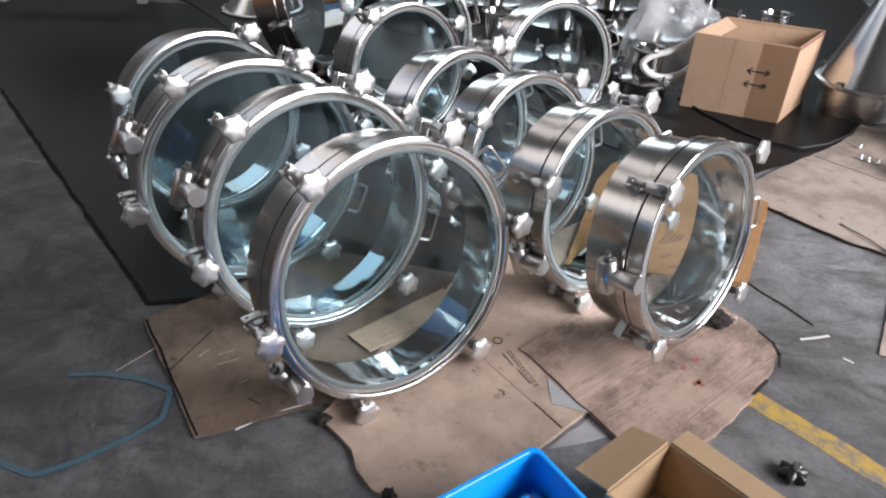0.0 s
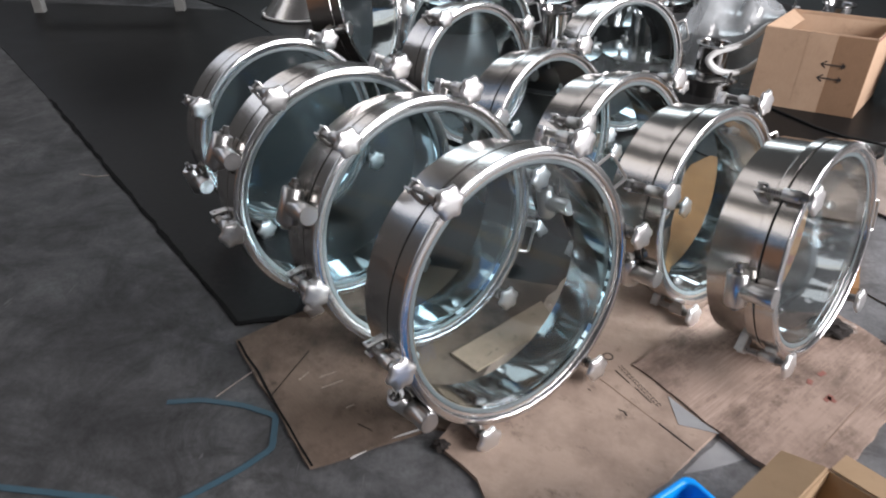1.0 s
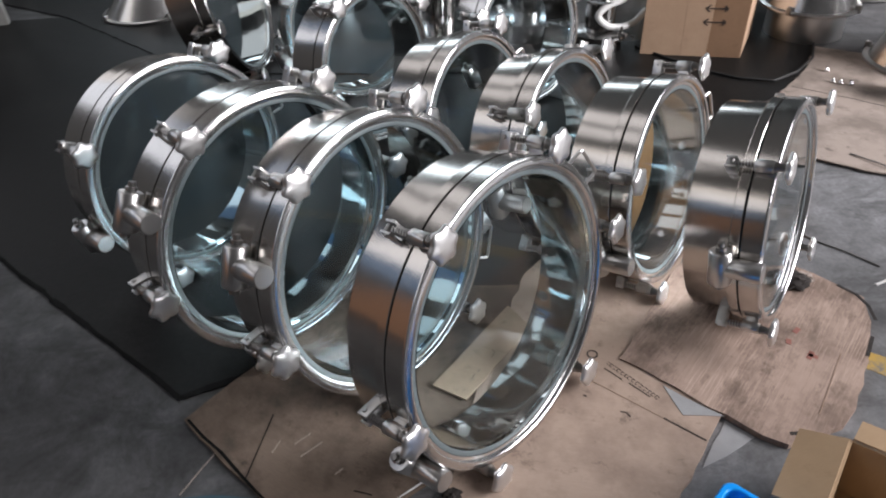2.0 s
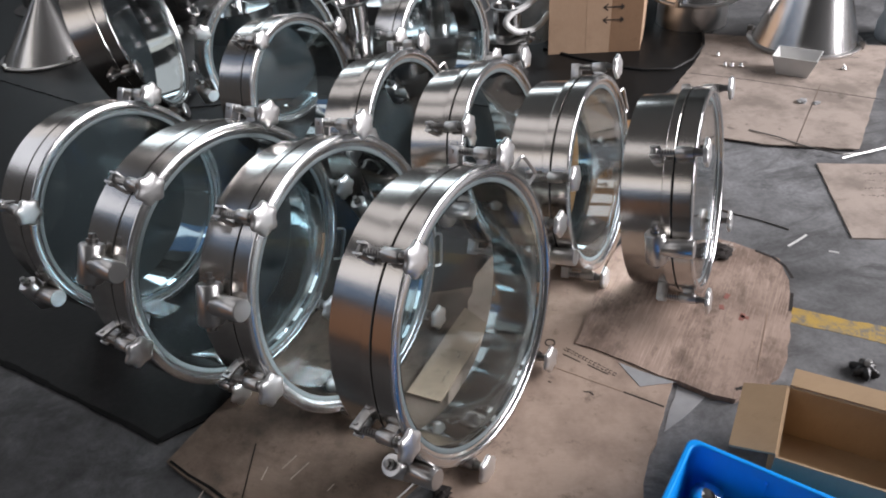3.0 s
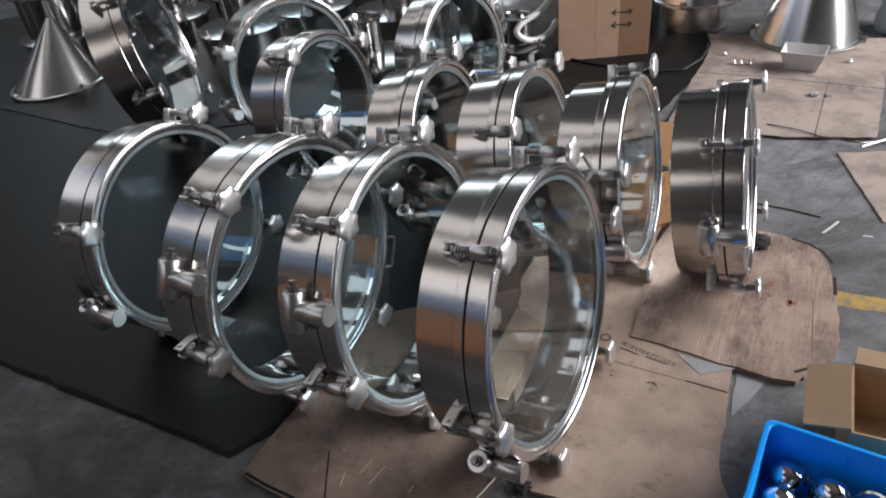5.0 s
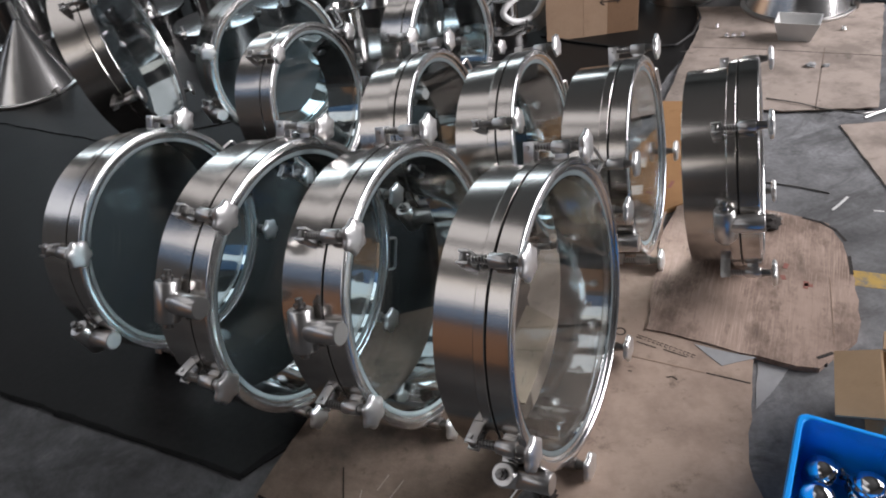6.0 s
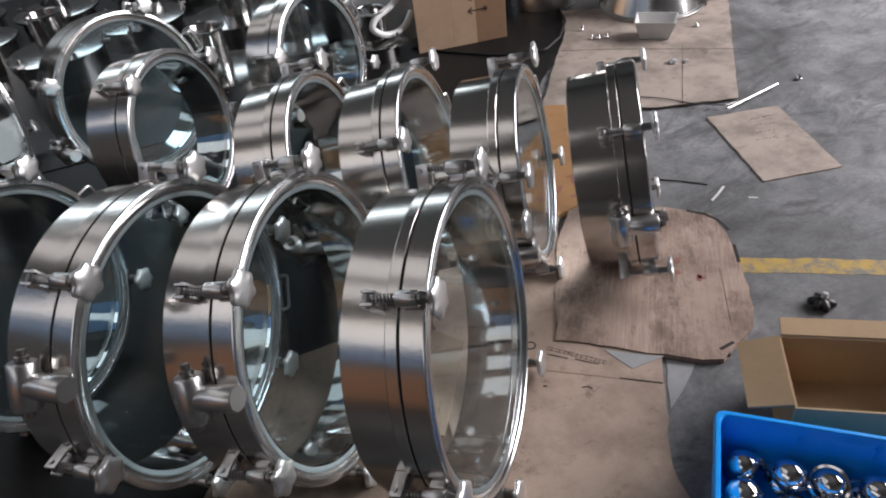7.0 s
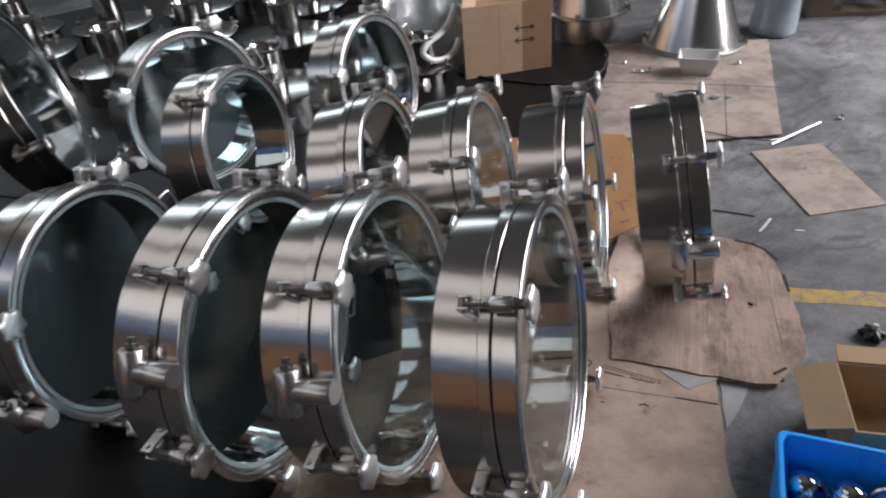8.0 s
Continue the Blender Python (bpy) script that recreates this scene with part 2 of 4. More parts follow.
CARD_I = card_material("dull_tan_board", (0.36, 0.27, 0.195), (0.29, 0.215, 0.15), (0.20, 0.145, 0.10), 30, 0, 0.5)
CARD_J = card_material("board_crease", (0.36, 0.26, 0.195), (0.28, 0.20, 0.15), (0.19, 0.135, 0.10), 0, 0, 0.5)
CARD_G = card_material("yellow_board", (0.38, 0.215, 0.10), (0.31, 0.17, 0.075), (0.23, 0.12, 0.055), 0, 0, 0.4)


def glass_material(name, tint, rough):
    m, n, l, p = material(name)
    p.inputs["Base Color"].default_value = (*tint, 1)
    p.inputs["Transmission Weight"].default_value, p.inputs["IOR"].default_value = 1.0, 1.33
    s = noise_node(n, l, 6.0, 5, 0.6)
    l.new(spread(n, l, s.outputs[0], 0.0, rough), p.inputs["Roughness"])
    return m


GLASS = glass_material("sight_glass", (0.82, 0.945, 0.985), 0.015)


def film_material():
    """Thin crumpled polythene: mostly clear, with milky gloss."""
    m, n, l, p = material("thin_polythene")
    p.inputs["Base Color"].default_value = (0.62, 0.66, 0.68, 1)
    p.inputs["Roughness"].default_value = 0.22
    s = noise_node(n, l, 14.0, 4, 0.6)
    bump(n, l, p, s.outputs[0], 0.5, 0.01)
    clear = n.new("ShaderNodeBsdfTransparent")
    both = n.new("ShaderNodeMixShader")
    l.new(spread(n, l, s.outputs[0], 0.22, 0.62), both.inputs[0])
    l.new(clear.outputs[0], both.inputs[1])
    l.new(p.outputs[0], both.inputs[2])
    l.new(both.outputs[0], n["Material Output"].inputs[0])
    return m


FILM = film_material()
WRAP = plain("grey_plastic_wrap", (0.24, 0.27, 0.30), 0.3, 0.3, 18, 0.6)
GREY_FILM = plain("grey_floor_film", (0.30, 0.305, 0.31), 0.35, 0.25, 40, 0.3)
DARK_LINE = plain("dull_black", (0.004, 0.004, 0.004), 0.85, 0.4, 60, 0.3, 0.15)
# For the unseen panel that the steel drums mirror.
BROWN_REFLECTION = plain("brown_reflection", (0.32, 0.165, 0.09), 0.7, 0.5, 3.0)
# Near-black for burnt edges, scraps and cuts, also for one painted shade strip.
CHAR_AND_SHADE = plain("char_and_shade", (0.018, 0.014, 0.012), 0.85, 0.4, 120, 0.6)


def yellow_paint():
    m, n, l, p = material("worn_yellow_paint")
    a = noise_node(n, l, 22.0, 7, 0.75)
    r = ramp(n, [(0.40, (0.16, 0.150, 0.13)), (0.54, (0.40, 0.265, 0.060)), (0.85, (0.50, 0.320, 0.045))])
    l.new(a.outputs[0], r.inputs[0])
    l.new(r.outputs[0], p.inputs["Base Color"])
    p.inputs["Roughness"].default_value = 0.7
    return m


YELLOW = yellow_paint()


# ---- mesh helpers ----
def part(name, bm, mat, parent=None, label="", smooth=40.0):
    data = bpy.data.meshes.new(name)
    bmesh.ops.recalc_face_normals(bm, faces=bm.faces)
    bm.to_mesh(data)
    bm.free()
    data.materials.append(mat)
    if smooth:
        for f in data.polygons:
            f.use_smooth = True
        data.set_sharp_from_angle(angle=radians(smooth))
    ob = new(name, data)
    if parent is not None:
        ob.parent = parent
    if label:
        tagged(ob, label)
    return ob


def thing(name, label, category, group="", m=None):
    ob = tagged(new(name), label, category, group)
    if m is not None:
        ob.matrix_world = m
    return ob


def lathe(bm, profile, segs=96, closed=True, m=None):
    """Turn (radius, height) points round z; closed joins the last point to the first."""
    m = m or Matrix()
    rings = []
    for k in range(segs):
        a = 2 * math.pi * k / segs
        rings.append([bm.verts.new(m @ Vector((r * math.cos(a), r * math.sin(a), z))) for r, z in profile])
    count = len(profile)
    for k in range(segs):
        p, q = rings[k], rings[(k + 1) % segs]
        for j in range(count if closed else count - 1):
            i = (j + 1) % count
            bm.faces.new((p[j], q[j], q[i], p[i]))
    if not closed:
        for j in (0, count - 1):
            if profile[j][0] > 1e-6:
                bm.faces.new([rings[k][j] for k in range(segs)])
    return bm


def rod(bm, a, b, r, segs=12, r2=None):
    """A round bar from a to b with flat ends."""
    a, b = Vector(a), Vector(b)
    turn = (b - a).to_track_quat("Z", "Y").to_matrix().to_4x4()
    m = Matrix.Translation(a) @ turn
    length = (b - a).length
    e = min(r, length) * 0.12
    r2 = r if r2 is None else r2
    lathe(bm, [(r - e, 0), (r, e), (r2, length - e), (r2 - e, length)], segs, False, m)


def block(bm, size, m=None, bevel=0.0):
    v = bmesh.ops.create_cube(bm, size=1.0, matrix=(m or Matrix()) @ Matrix.Diagonal((*size, 1)))["verts"]
    if bevel:
        edges = list({e for x in v for e in x.link_edges})
        bmesh.ops.bevel(bm, geom=edges, offset=bevel, segments=2, affect="EDGES", profile=0.6)


def wire(bm, pts, r, segs=8, closed=False):
    """A round wire swept along points."""
    pts = [Vector(p) for p in pts]
    rings, count = [], len(pts)
    side = None
    for i, p in enumerate(pts):
        d = (pts[(i + 1) % count] - pts[i - 1]) if closed or 0 < i < count - 1 else (pts[1] - pts[0] if i == 0 else pts[-1] - pts[-2])
        d.normalize()
        if side is None:
            side = d.orthogonal().normalized()
        side = (side - d * side.dot(d)).normalized()
        up = d.cross(side)
        rings.append([bm.verts.new(p + r * (math.cos(2 * math.pi * k / segs) * side + math.sin(2 * math.pi * k / segs) * up)) for k in range(segs)])
    for i in range(count if closed else count - 1):
        p, q = rings[i], rings[(i + 1) % count]
        for k in range(segs):
            bm.faces.new((p[k], p[(k + 1) % segs], q[(k + 1) % segs], q[k]))
    if not closed:
        bm.faces.new(rings[0])
        bm.faces.new(rings[-1])


def rounded(pts, r, steps=4):
    """Round the corners of an open line."""
    pts = [Vector(p) for p in pts]
    out = [pts[0]]
    for a, b, c in zip(pts, pts[1:], pts[2:]):
        u, v = (a - b).normalized(), (c - b).normalized()
        for k in range(steps + 1):
            t = k / steps
            out.append((1 - t) ** 2 * (b + u * r) + 2 * t * (1 - t) * b + t * t * (b + v * r))
    return out + [pts[-1]]


# ---- the hall ----
def slab(name, lo, hi, mat, label=""):
    bm = bmesh.new()
    block(bm, [h - l for l, h in zip(lo, hi)], Matrix.Translation([(l + h) / 2 for l, h in zip(lo, hi)]))
    return tagged(part(name, bm, mat, smooth=0), label, kind="structure")


def holed_wall(name, along, at, lo, hi, high, hole):
    """A wall 0.2 m thick along x or y with one opening (from, to, sill, head)."""
    bm = bmesh.new()
    f, t, s, h = hole
    for a, b, z0, z1 in ((lo, f, 0, high), (t, hi, 0, high), (f, t, 0, s), (f, t, h, high)):
        if b - a > 0.01 and z1 - z0 > 0.01:
            c = ((a + b) / 2, at) if along == "x" else (at, (a + b) / 2)
            size = (b - a, 0.2) if along == "x" else (0.2, b - a)
            block(bm, (*size, z1 - z0), Matrix.Translation((*c, (z0 + z1) / 2)))
    return tagged(part(name, bm, WALL, smooth=0), "grey painted factory wall with a wide opening", kind="structure")


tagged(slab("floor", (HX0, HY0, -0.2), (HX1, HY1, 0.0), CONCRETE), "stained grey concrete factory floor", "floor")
holed_wall("wall_north", "x", HY1 + 0.1, HX0, HX1, HZ, (-3.5, 4.5, 3.5, 4.5))
holed_wall("wall_south", "x", HY0 - 0.1, HX0, HX1, HZ, (1.0, 1.0, 0.0, 0.0))
holed_wall("wall_east", "y", HX1 + 0.1, HY0, HY1, HZ, (-2.5, 1.7, 1.2, 3.7))
holed_wall("wall_west", "y", HX0 - 0.1, HY0, HY1, HZ, (-2.7, 9.2, 2.6, 5.3))
# Brown panel out of view, added so the drums mirror a brown band.
slab("trim", (HX0, -3.0, 0.0), (HX0 + 0.03, 1.9, 2.2), BROWN_REFLECTION, "brown boards fixed along the foot of the wall")
slab("ceiling", (HX0, HY0, HZ), (HX1, HY1, HZ + 0.15), ROOF, "dark sheet roof of the hall")


# ---- flat things on the floor ----
def sheet(name, outline, z, thick, mat, label, category, ragged=0.0, seed=1, group="", kind="", sag=0.0):
    """A flat sheet of uneven outline: ragged edges, cut into a grid fine enough to wave a little."""
    rnd = random.Random(seed)
    pts = []
    for a, b in zip(outline, outline[1:] + outline[:1]):
        a, b = Vector(a), Vector(b)
        steps = max(1, int((b - a).length / 0.03))
        side = Vector((-(b - a).y, (b - a).x)).normalized()
        for k in range(steps):
            pts.append(a.lerp(b, k / steps) + side * (rnd.uniform(-1, 1) * ragged if k else 0))
    bm = bmesh.new()
    top = [bm.verts.new((p.x, p.y, z + thick)) for p in pts]
    low = [bm.verts.new((p.x, p.y, z)) for p in pts]
    bm.faces.new(top)
    bm.faces.new(low)
    for i in range(len(pts)):
        j = (i + 1) % len(pts)
        bm.faces.new((low[i], low[j], top[j], top[i]))
    ob = part(name, bm, mat, smooth=0)
    return tagged(ob, label, category, group, kind)


sheet("rubber_mat", [(-0.640, 1.358), (-1.825, 2.617), (-3.236, 4.054), (-1.432, 3.943), (-0.769, 3.128), (0.186, 2.854), (0.897, 2.186), (0.205, 1.588)], 0.0, 0.003, MAT,
      "black oily rubber mat lying on the concrete", "mat", 0.002, 2)
sheet("rubber_mat", [(-0.818, 3.049), (-1.531, 3.912), (-3.356, 5.416), (2.552, 5.533), (2.179, 3.576), (1.610, 2.746), (1.215, 2.387), (0.798, 2.116), (0.187, 2.806)], 0.003, 0.004, LIGHTER_MAT,
      "dusty black rubber mat under the carton and steel lids", "mat", 0.004, 3)
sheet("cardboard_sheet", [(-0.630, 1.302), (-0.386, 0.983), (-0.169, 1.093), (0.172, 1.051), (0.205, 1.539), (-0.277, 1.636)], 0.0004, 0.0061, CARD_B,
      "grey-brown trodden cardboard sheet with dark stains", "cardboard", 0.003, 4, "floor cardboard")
sheet("cardboard_sheet", [(-0.167, 1.054), (-0.087, 0.982), (-0.071, 0.939), (-0.036, 0.900), (0.004, 0.882), (0.116, 0.806), (0.179, 0.944), (0.312, 1.081), (0.361, 1.129), (0.300, 1.200),
      (0.243, 1.306), (0.406, 1.494), (0.623, 1.713), (0.450, 1.904), (0.104, 1.605), (-0.042, 1.349)], 0.0004, 0.0096, CARD_A,
      "brown trodden cardboard with faint print and scuffs", "cardboard", 0.0035, 5, "floor cardboard")
sheet("cardboard_sheet", [(0.224, 1.292), (0.302, 1.200), (0.405, 1.066), (0.438, 1.040), (0.556, 1.061), (0.600, 1.092), (0.693, 1.190), (0.770, 1.292), (0.804, 1.365), (0.747, 1.462), (0.604, 1.654), (0.426, 1.514)],
      0.0004, 0.0131, CARD_C, "worn brown cardboard with torn ribbed face and burnt edge", "cardboard", 0.004, 6, "floor cardboard")
sheet("cardboard_sheet", [(1.540, 2.725), (2.057, 2.277), (1.365, 1.708), (1.142, 1.850), (0.898, 2.108), (1.185, 2.363), (1.383, 2.527)], 0.007, 0.0035, CARD_D,
      "pale grey-brown cardboard sheet lying on the floor", "cardboard", 0.003, 7, "floor cardboard")
sheet("cardboard_piece", [(1.210, 1.702), (1.030, 1.375), (1.229, 1.282), (1.411, 1.600)], 0.0, 0.004, CARD_D,
      "loose square of pale cardboard with handwriting marks", "cardboard", 0.0015, 8)
sheet("cardboard_piece", [(-0.160, 1.298), (-0.103, 1.250), (0.067, 1.419), (0.036, 1.496)], 0.010, 0.0035, CARD_I,
      "small tan cardboard strip with pencil marks", "cardboard", 0.001, 9)
sheet("cardboard_sheet", [(0.340, 1.630), (0.605, 1.615), (0.800, 1.600), (0.985, 2.030), (0.860, 2.150), (0.610, 2.310), (0.535, 2.240), (0.470, 2.115)], 0.0004, 0.0169, CARD_G,
      "yellowish printed cardboard with red marks on the floor", "cardboard", 0.002, 12, "floor cardboard")
sheet("yellow_floor_line", [(0.676, 1.200), (0.722, 1.228), (2.762, -0.721), (2.712, -0.751)], 0.0, 0.0006, YELLOW, "worn yellow painted floor line", "floor marking", 0.004, 10, "", "structure")


# ---- glass-lidded tank manways ----
def clamp(parent, R, angle):
    """One clamp: forked bracket on the drum, hinged bolt with spring, sleeve on the lid, star knob."""
    turn = Matrix.Rotation(angle, 4, "Z")
    rb = R + 0.017
    bm = bmesh.new()
    for s in (-1, 1):
        block(bm, (0.038, 0.004, 0.019), turn @ Matrix.Translation((R + 0.007, s * 0.0088, -0.036)), 0.001)
    rod(bm, turn @ Vector((rb, -0.0135, -0.038)), turn @ Vector((rb, 0.0135, -0.038)), 0.0040, 10)
    block(bm, (0.006, 0.0136, 0.019), turn @ Matrix.Translation((R - 0.008, 0, -0.036)), 0.001)
    base = part("clamp", bm, STEEL_SATIN, parent)
    bm = bmesh.new()
    rod(bm, turn @ Vector((rb, 0, -0.040)), turn @ Vector((rb, 0, 0.044)), 0.0042, 10)
    rod(bm, turn @ Vector((rb, -0.0062, -0.038)), turn @ Vector((rb, 0.0062, -0.038)), 0.0075, 12)
    part("bolt", bm, STEEL_DARK, base)
    bm = bmesh.new()
    coil = [turn @ Vector((rb + 0.0064 * math.cos(k * math.pi / 4), 0.0064 * math.sin(k * math.pi / 4), -0.029 + 0.031 * k / 48)) for k in range(49)]
    wire(bm, coil, 0.0012, 6)
    part("spring", bm, STEEL_SATIN, base)
    bm = bmesh.new()
    lathe(bm, [(0.0055, 0.003), (0.0104, 0.003), (0.0112, 0.004), (0.0112, 0.033), (0.0104, 0.034), (0.0055, 0.034)], 24, True, turn @ Matrix.Translation((rb - 0.001, 0, 0.0)))
    block(bm, (0.010, 0.009, 0.022), turn @ Matrix.Translation((R + 0.0025, 0, 0.0185)), 0.001)
    part("sleeve", bm, STEEL_SATIN, base)
    bm = bmesh.new()
    lathe(bm, [(0.0044, 0.035), (0.0090, 0.035), (0.0090, 0.0395), (0.0072, 0.042), (0.0072, 0.053), (0.0044, 0.053)], 16, True, turn @ Matrix.Translation((rb, 0, 0.0)))
    part("collar", bm, STEEL_DARK, base)
    bm = bmesh.new()
    segs, rows = 42, [(0.42, 0.002), (0.86, 0.0030), (1.0, 0.0055), (1.0, 0.0090), (0.95, 0.0112), (0.80, 0.0128), (0.45, 0.0140), (0.0, 0.0144)]
    loops = []
    for f, z in rows:
        loop = []
        for k in range(segs):
            a = 2 * math.pi * k / segs
            lobe = 0.0258 + 0.0026 * math.cos(6 * a) * f
            loop.append(bm.verts.new(turn @ Vector((rb + f * lobe * math.cos(a), f * lobe * math.sin(a), 0.052 + z))) if f else None)
        loops.append(loop)
    tip = bm.verts.new(turn @ Vector((rb, 0, 0.0664)))
    for p, q in zip(loops, loops[1:]):
        for k in range(segs):
            j = (k + 1) % segs
            bm.faces.new((p[k], p[j], q[j], q[k]) if q[0] else (p[k], p[j], tip))
    bm.faces.new(loops[0])
    part("star_knob", bm, STEEL_KNOB, base, "satin cast steel star knob", 55)
    return base


def drum_depth(R):
    return 0.104 if R > 0.28 else 0.094 if R > 0.24 else 0.104


def manway(R, clamps, label, group="", hinge_at=None, handle_at=None):
    """A round tank manway: drum ring, flange, black gasket, lid ring holding a thick sight glass, clamps, hinge and handle.
    It stands about its own z axis: the lid looks along +z, the gasket lies at z = 0."""
    ob = thing("glass_manway", label, "tank manway", group)
    rd, back = R - 0.012, -drum_depth(R)
    bm = bmesh.new()
    lathe(bm, [(rd - 0.0045, back), (rd - 0.001, back), (rd, back + 0.001), (rd, -0.0185), (rd - 0.0045, -0.0185)], 128)
    part("drum", bm, STEEL_BRUSHED, ob)
    bm = bmesh.new()
    lathe(bm, [(rd - 0.0075, back + 0.0005), (rd - 0.0048, back + 0.0005), (rd - 0.0048, -0.004), (rd - 0.0075, -0.004)], 128)
    part("liner", bm, STEEL_LINER, ob, "mirror-polished inner wall")
    bm = bmesh.new()
    lathe(bm, [(rd + 0.0004, -0.0210), (R - 0.0015, -0.0210), (R, -0.0195), (R, -0.0035), (R - 0.001, -0.0025), (rd - 0.0040, -0.0025), (rd - 0.0040, -0.0180), (rd + 0.0004, -0.0180)], 128)
    part("flange", bm, STEEL_BRUSHED, ob)
    bm = bmesh.new()
    lathe(bm, [(rd - 0.004, -0.0024), (R - 0.0030, -0.0024), (R - 0.0030, 0.0004), (rd - 0.004, 0.0004)], 128)
    part("gasket", bm, RUBBER, ob, "black rubber gasket")
    bm = bmesh.new()
    lathe(bm, [(R - 0.030, 0.0006), (R - 0.001, 0.0006), (R, 0.0016), (R, 0.0335), (R - 0.014, 0.0335), (R - 0.014, 0.0110), (R - 0.030, 0.0110)], 128)
    part("lid_ring", bm, STEEL_BRUSHED, ob)
    bm = bmesh.new()
    lathe(bm, [(R, 0.0338), (R, 0.0362), (R - 0.0010, 0.0374), (R - 0.0026, 0.0378), (R - 0.0030, 0.0370), (R - 0.0044, 0.0370), (R - 0.0048, 0.0384), (R - 0.0120, 0.0402), (R - 0.0135, 0.0396), (R - 0.0158, 0.0360), (R - 0.0166, 0.0325), (R - 0.0215, 0.0318), (R - 0.0228, 0.0300),
               (R - 0.0228, 0.0250), (R - 0.0142, 0.0240), (R - 0.0142, 0.0338)], 128)
    part("lid_lip", bm, STEEL_LIP, ob, "bright satin steel lip")
    bm = bmesh.new()
    lathe(bm, [(R - 0.0302, 0.0235), (R - 0.0232, 0.0245), (R - 0.0230, 0.0300), (R - 0.026, 0.0308), (R - 0.0302, 0.0296)], 96)
    part("seal", bm, SEAL, ob, "grey silicone seal")
    bm = bmesh.new()
    g = R - 0.0305
    lathe(bm, [(0.0001, 0.012), (g - 0.001, 0.012), (g, 0.013), (g, 0.029), (g - 0.001, 0.030), (0.0001, 0.030)], 96, False)
    pane = part("glass", bm, GLASS, ob, "thick clear sight glass")
    pane.visible_shadow = False
    for k in range(clamps):
        clamp(ob, R, 2 * math.pi * k / clamps)
    ha = radians(hinge_at or (150 if clamps == 6 else 135))
    turn = Matrix.Rotation(ha, 4, "Z")
    rh = R + 0.020
    bm = bmesh.new()
    barrel = turn @ Matrix.Translation((rh, 0, -0.026)) @ Matrix.Rotation(radians(90), 4, "X")
    lathe(bm, [(0.0, -0.036), (0.013, -0.036), (0.0180, -0.034), (0.0205, -0.031), (0.0205, 0.031), (0.0180, 0.034), (0.0, 0.035)], 28, False, barrel)
    block(bm, (0.032, 0.030, 0.030), turn @ Matrix.Translation((R + 0.000, 0, -0.026)), 0.004)
    hinge = part("hinge", bm, STEEL_SATIN, ob, "cast steel hinge barrel")
    bm = bmesh.new()
    lathe(bm, [(0.0, -0.045), (0.0085, -0.044), (0.0085, -0.037), (0.0050, -0.0365), (0.0050, 0.0355), (0.0095, 0.036), (0.0095, 0.042), (0.0060, 0.043), (0.0060, 0.051), (0.0, 0.052)], 12, False, barrel)
    part("hinge_pin", bm, STEEL_DARK, hinge)
    bm = bmesh.new()
    lathe(bm, [(0.0, -0.020), (0.0170, -0.020), (0.0185, -0.018), (0.0185, 0.044), (0.0170, 0.046), (0.0, 0.046)], 28, False, turn @ Matrix.Translation((rh - 0.002, 0, 0)))
    part("hinge_stub", bm, STEEL_SATIN, hinge)
    turn = Matrix.Rotation(radians(handle_at) if handle_at else ha + math.pi, 4, "Z")
    bm = bmesh.new()
    wire(bm, [turn @ p for p in rounded([(R - 0.001, -0.036, 0.018), (R + 0.034, -0.036, 0.030), (R + 0.034, 0.036, 0.030), (R - 0.001, 0.036, 0.018)], 0.008)], 0.0032, 8)
    part("handle", bm, STEEL_SATIN, ob, "bent steel rod handle")
    return ob


def stand(x, y, z, az, lean, spin):
    """Pose of a manway on its rim: az is where the lid looks, lean how far it looks up, spin the first clamp's angle (degrees)."""
    a, e = radians(az), radians(lean)
    n = Vector((math.cos(a) * math.cos(e), math.sin(a) * math.cos(e), math.sin(e)))
    u = Vector((0, 0, 1)).cross(n).normalized()
    v = n.cross(u)
    m = Matrix((u, v, n)).transposed().to_4x4()
    return Matrix.Translation((x, y, z)) @ m @ Matrix.Rotation(radians(spin), 4, "Z")


def resting(R, lean, floor_z):
    return (R - 0.012) * math.cos(radians(lean)) + drum_depth(R) * math.sin(radians(lean)) + floor_z


LARGE, MIDDLE, SMALL = 0.262, 0.247, 0.225
big = manway(LARGE, 6, "large steel manway with six star knobs and clear glass lid", "large glass manways")
small = manway(SMALL, 4, "small steel manway with four star knobs and glass lid", "small glass manways")
mid = manway(MIDDLE, 4, "wide steel manway with glass lid stood on black matting", "wide glass manways")
back = manway(SMALL, 4, "steel glass-lidded manway with its handle turned low", "small glass manways", 315, 182)
STANDING = [
    (big, -0.042, 1.209, 0.264, -49.5, 9.0, 64.6),
    (big, -0.229, 1.400, 0.272, -48.0, 9.4, 6.1),
    (big, -0.418, 1.537, 0.282, -49.8, 3.6, 1.5),
    (mid, -0.647, 1.880, 0.243, -47.2, 5.3, 59.8),
    (small, 0.564, 1.427, 0.234, -43.5, 9.5, 42.2),
    (small, 0.389, 1.586, 0.235, -45.7, 9.2, 63.1),
    (small, 0.222, 1.753, 0.243, -45.0, 11.4, 48.7),
    (small, 0.049, 1.937, 0.236, -43.9, 10.6, 64.0),
    (back, -0.175, 2.387, 0.238, -47.6, 6.5, 33.3),
    (mid, -0.209, 2.749, 0.248, -70.2, 5.5, 61.0),
    (small, 0.340, 2.555, 0.230, -59.3, 9.1, 65.0),
]
used = set()
for proto, x, y, z, az, lean, spin in STANDING:
    m = stand(x, y, z, az, lean, spin)
    if proto in used:
        copy_thing(proto, m)
    else:
        proto.matrix_world = m
        used.add(proto)
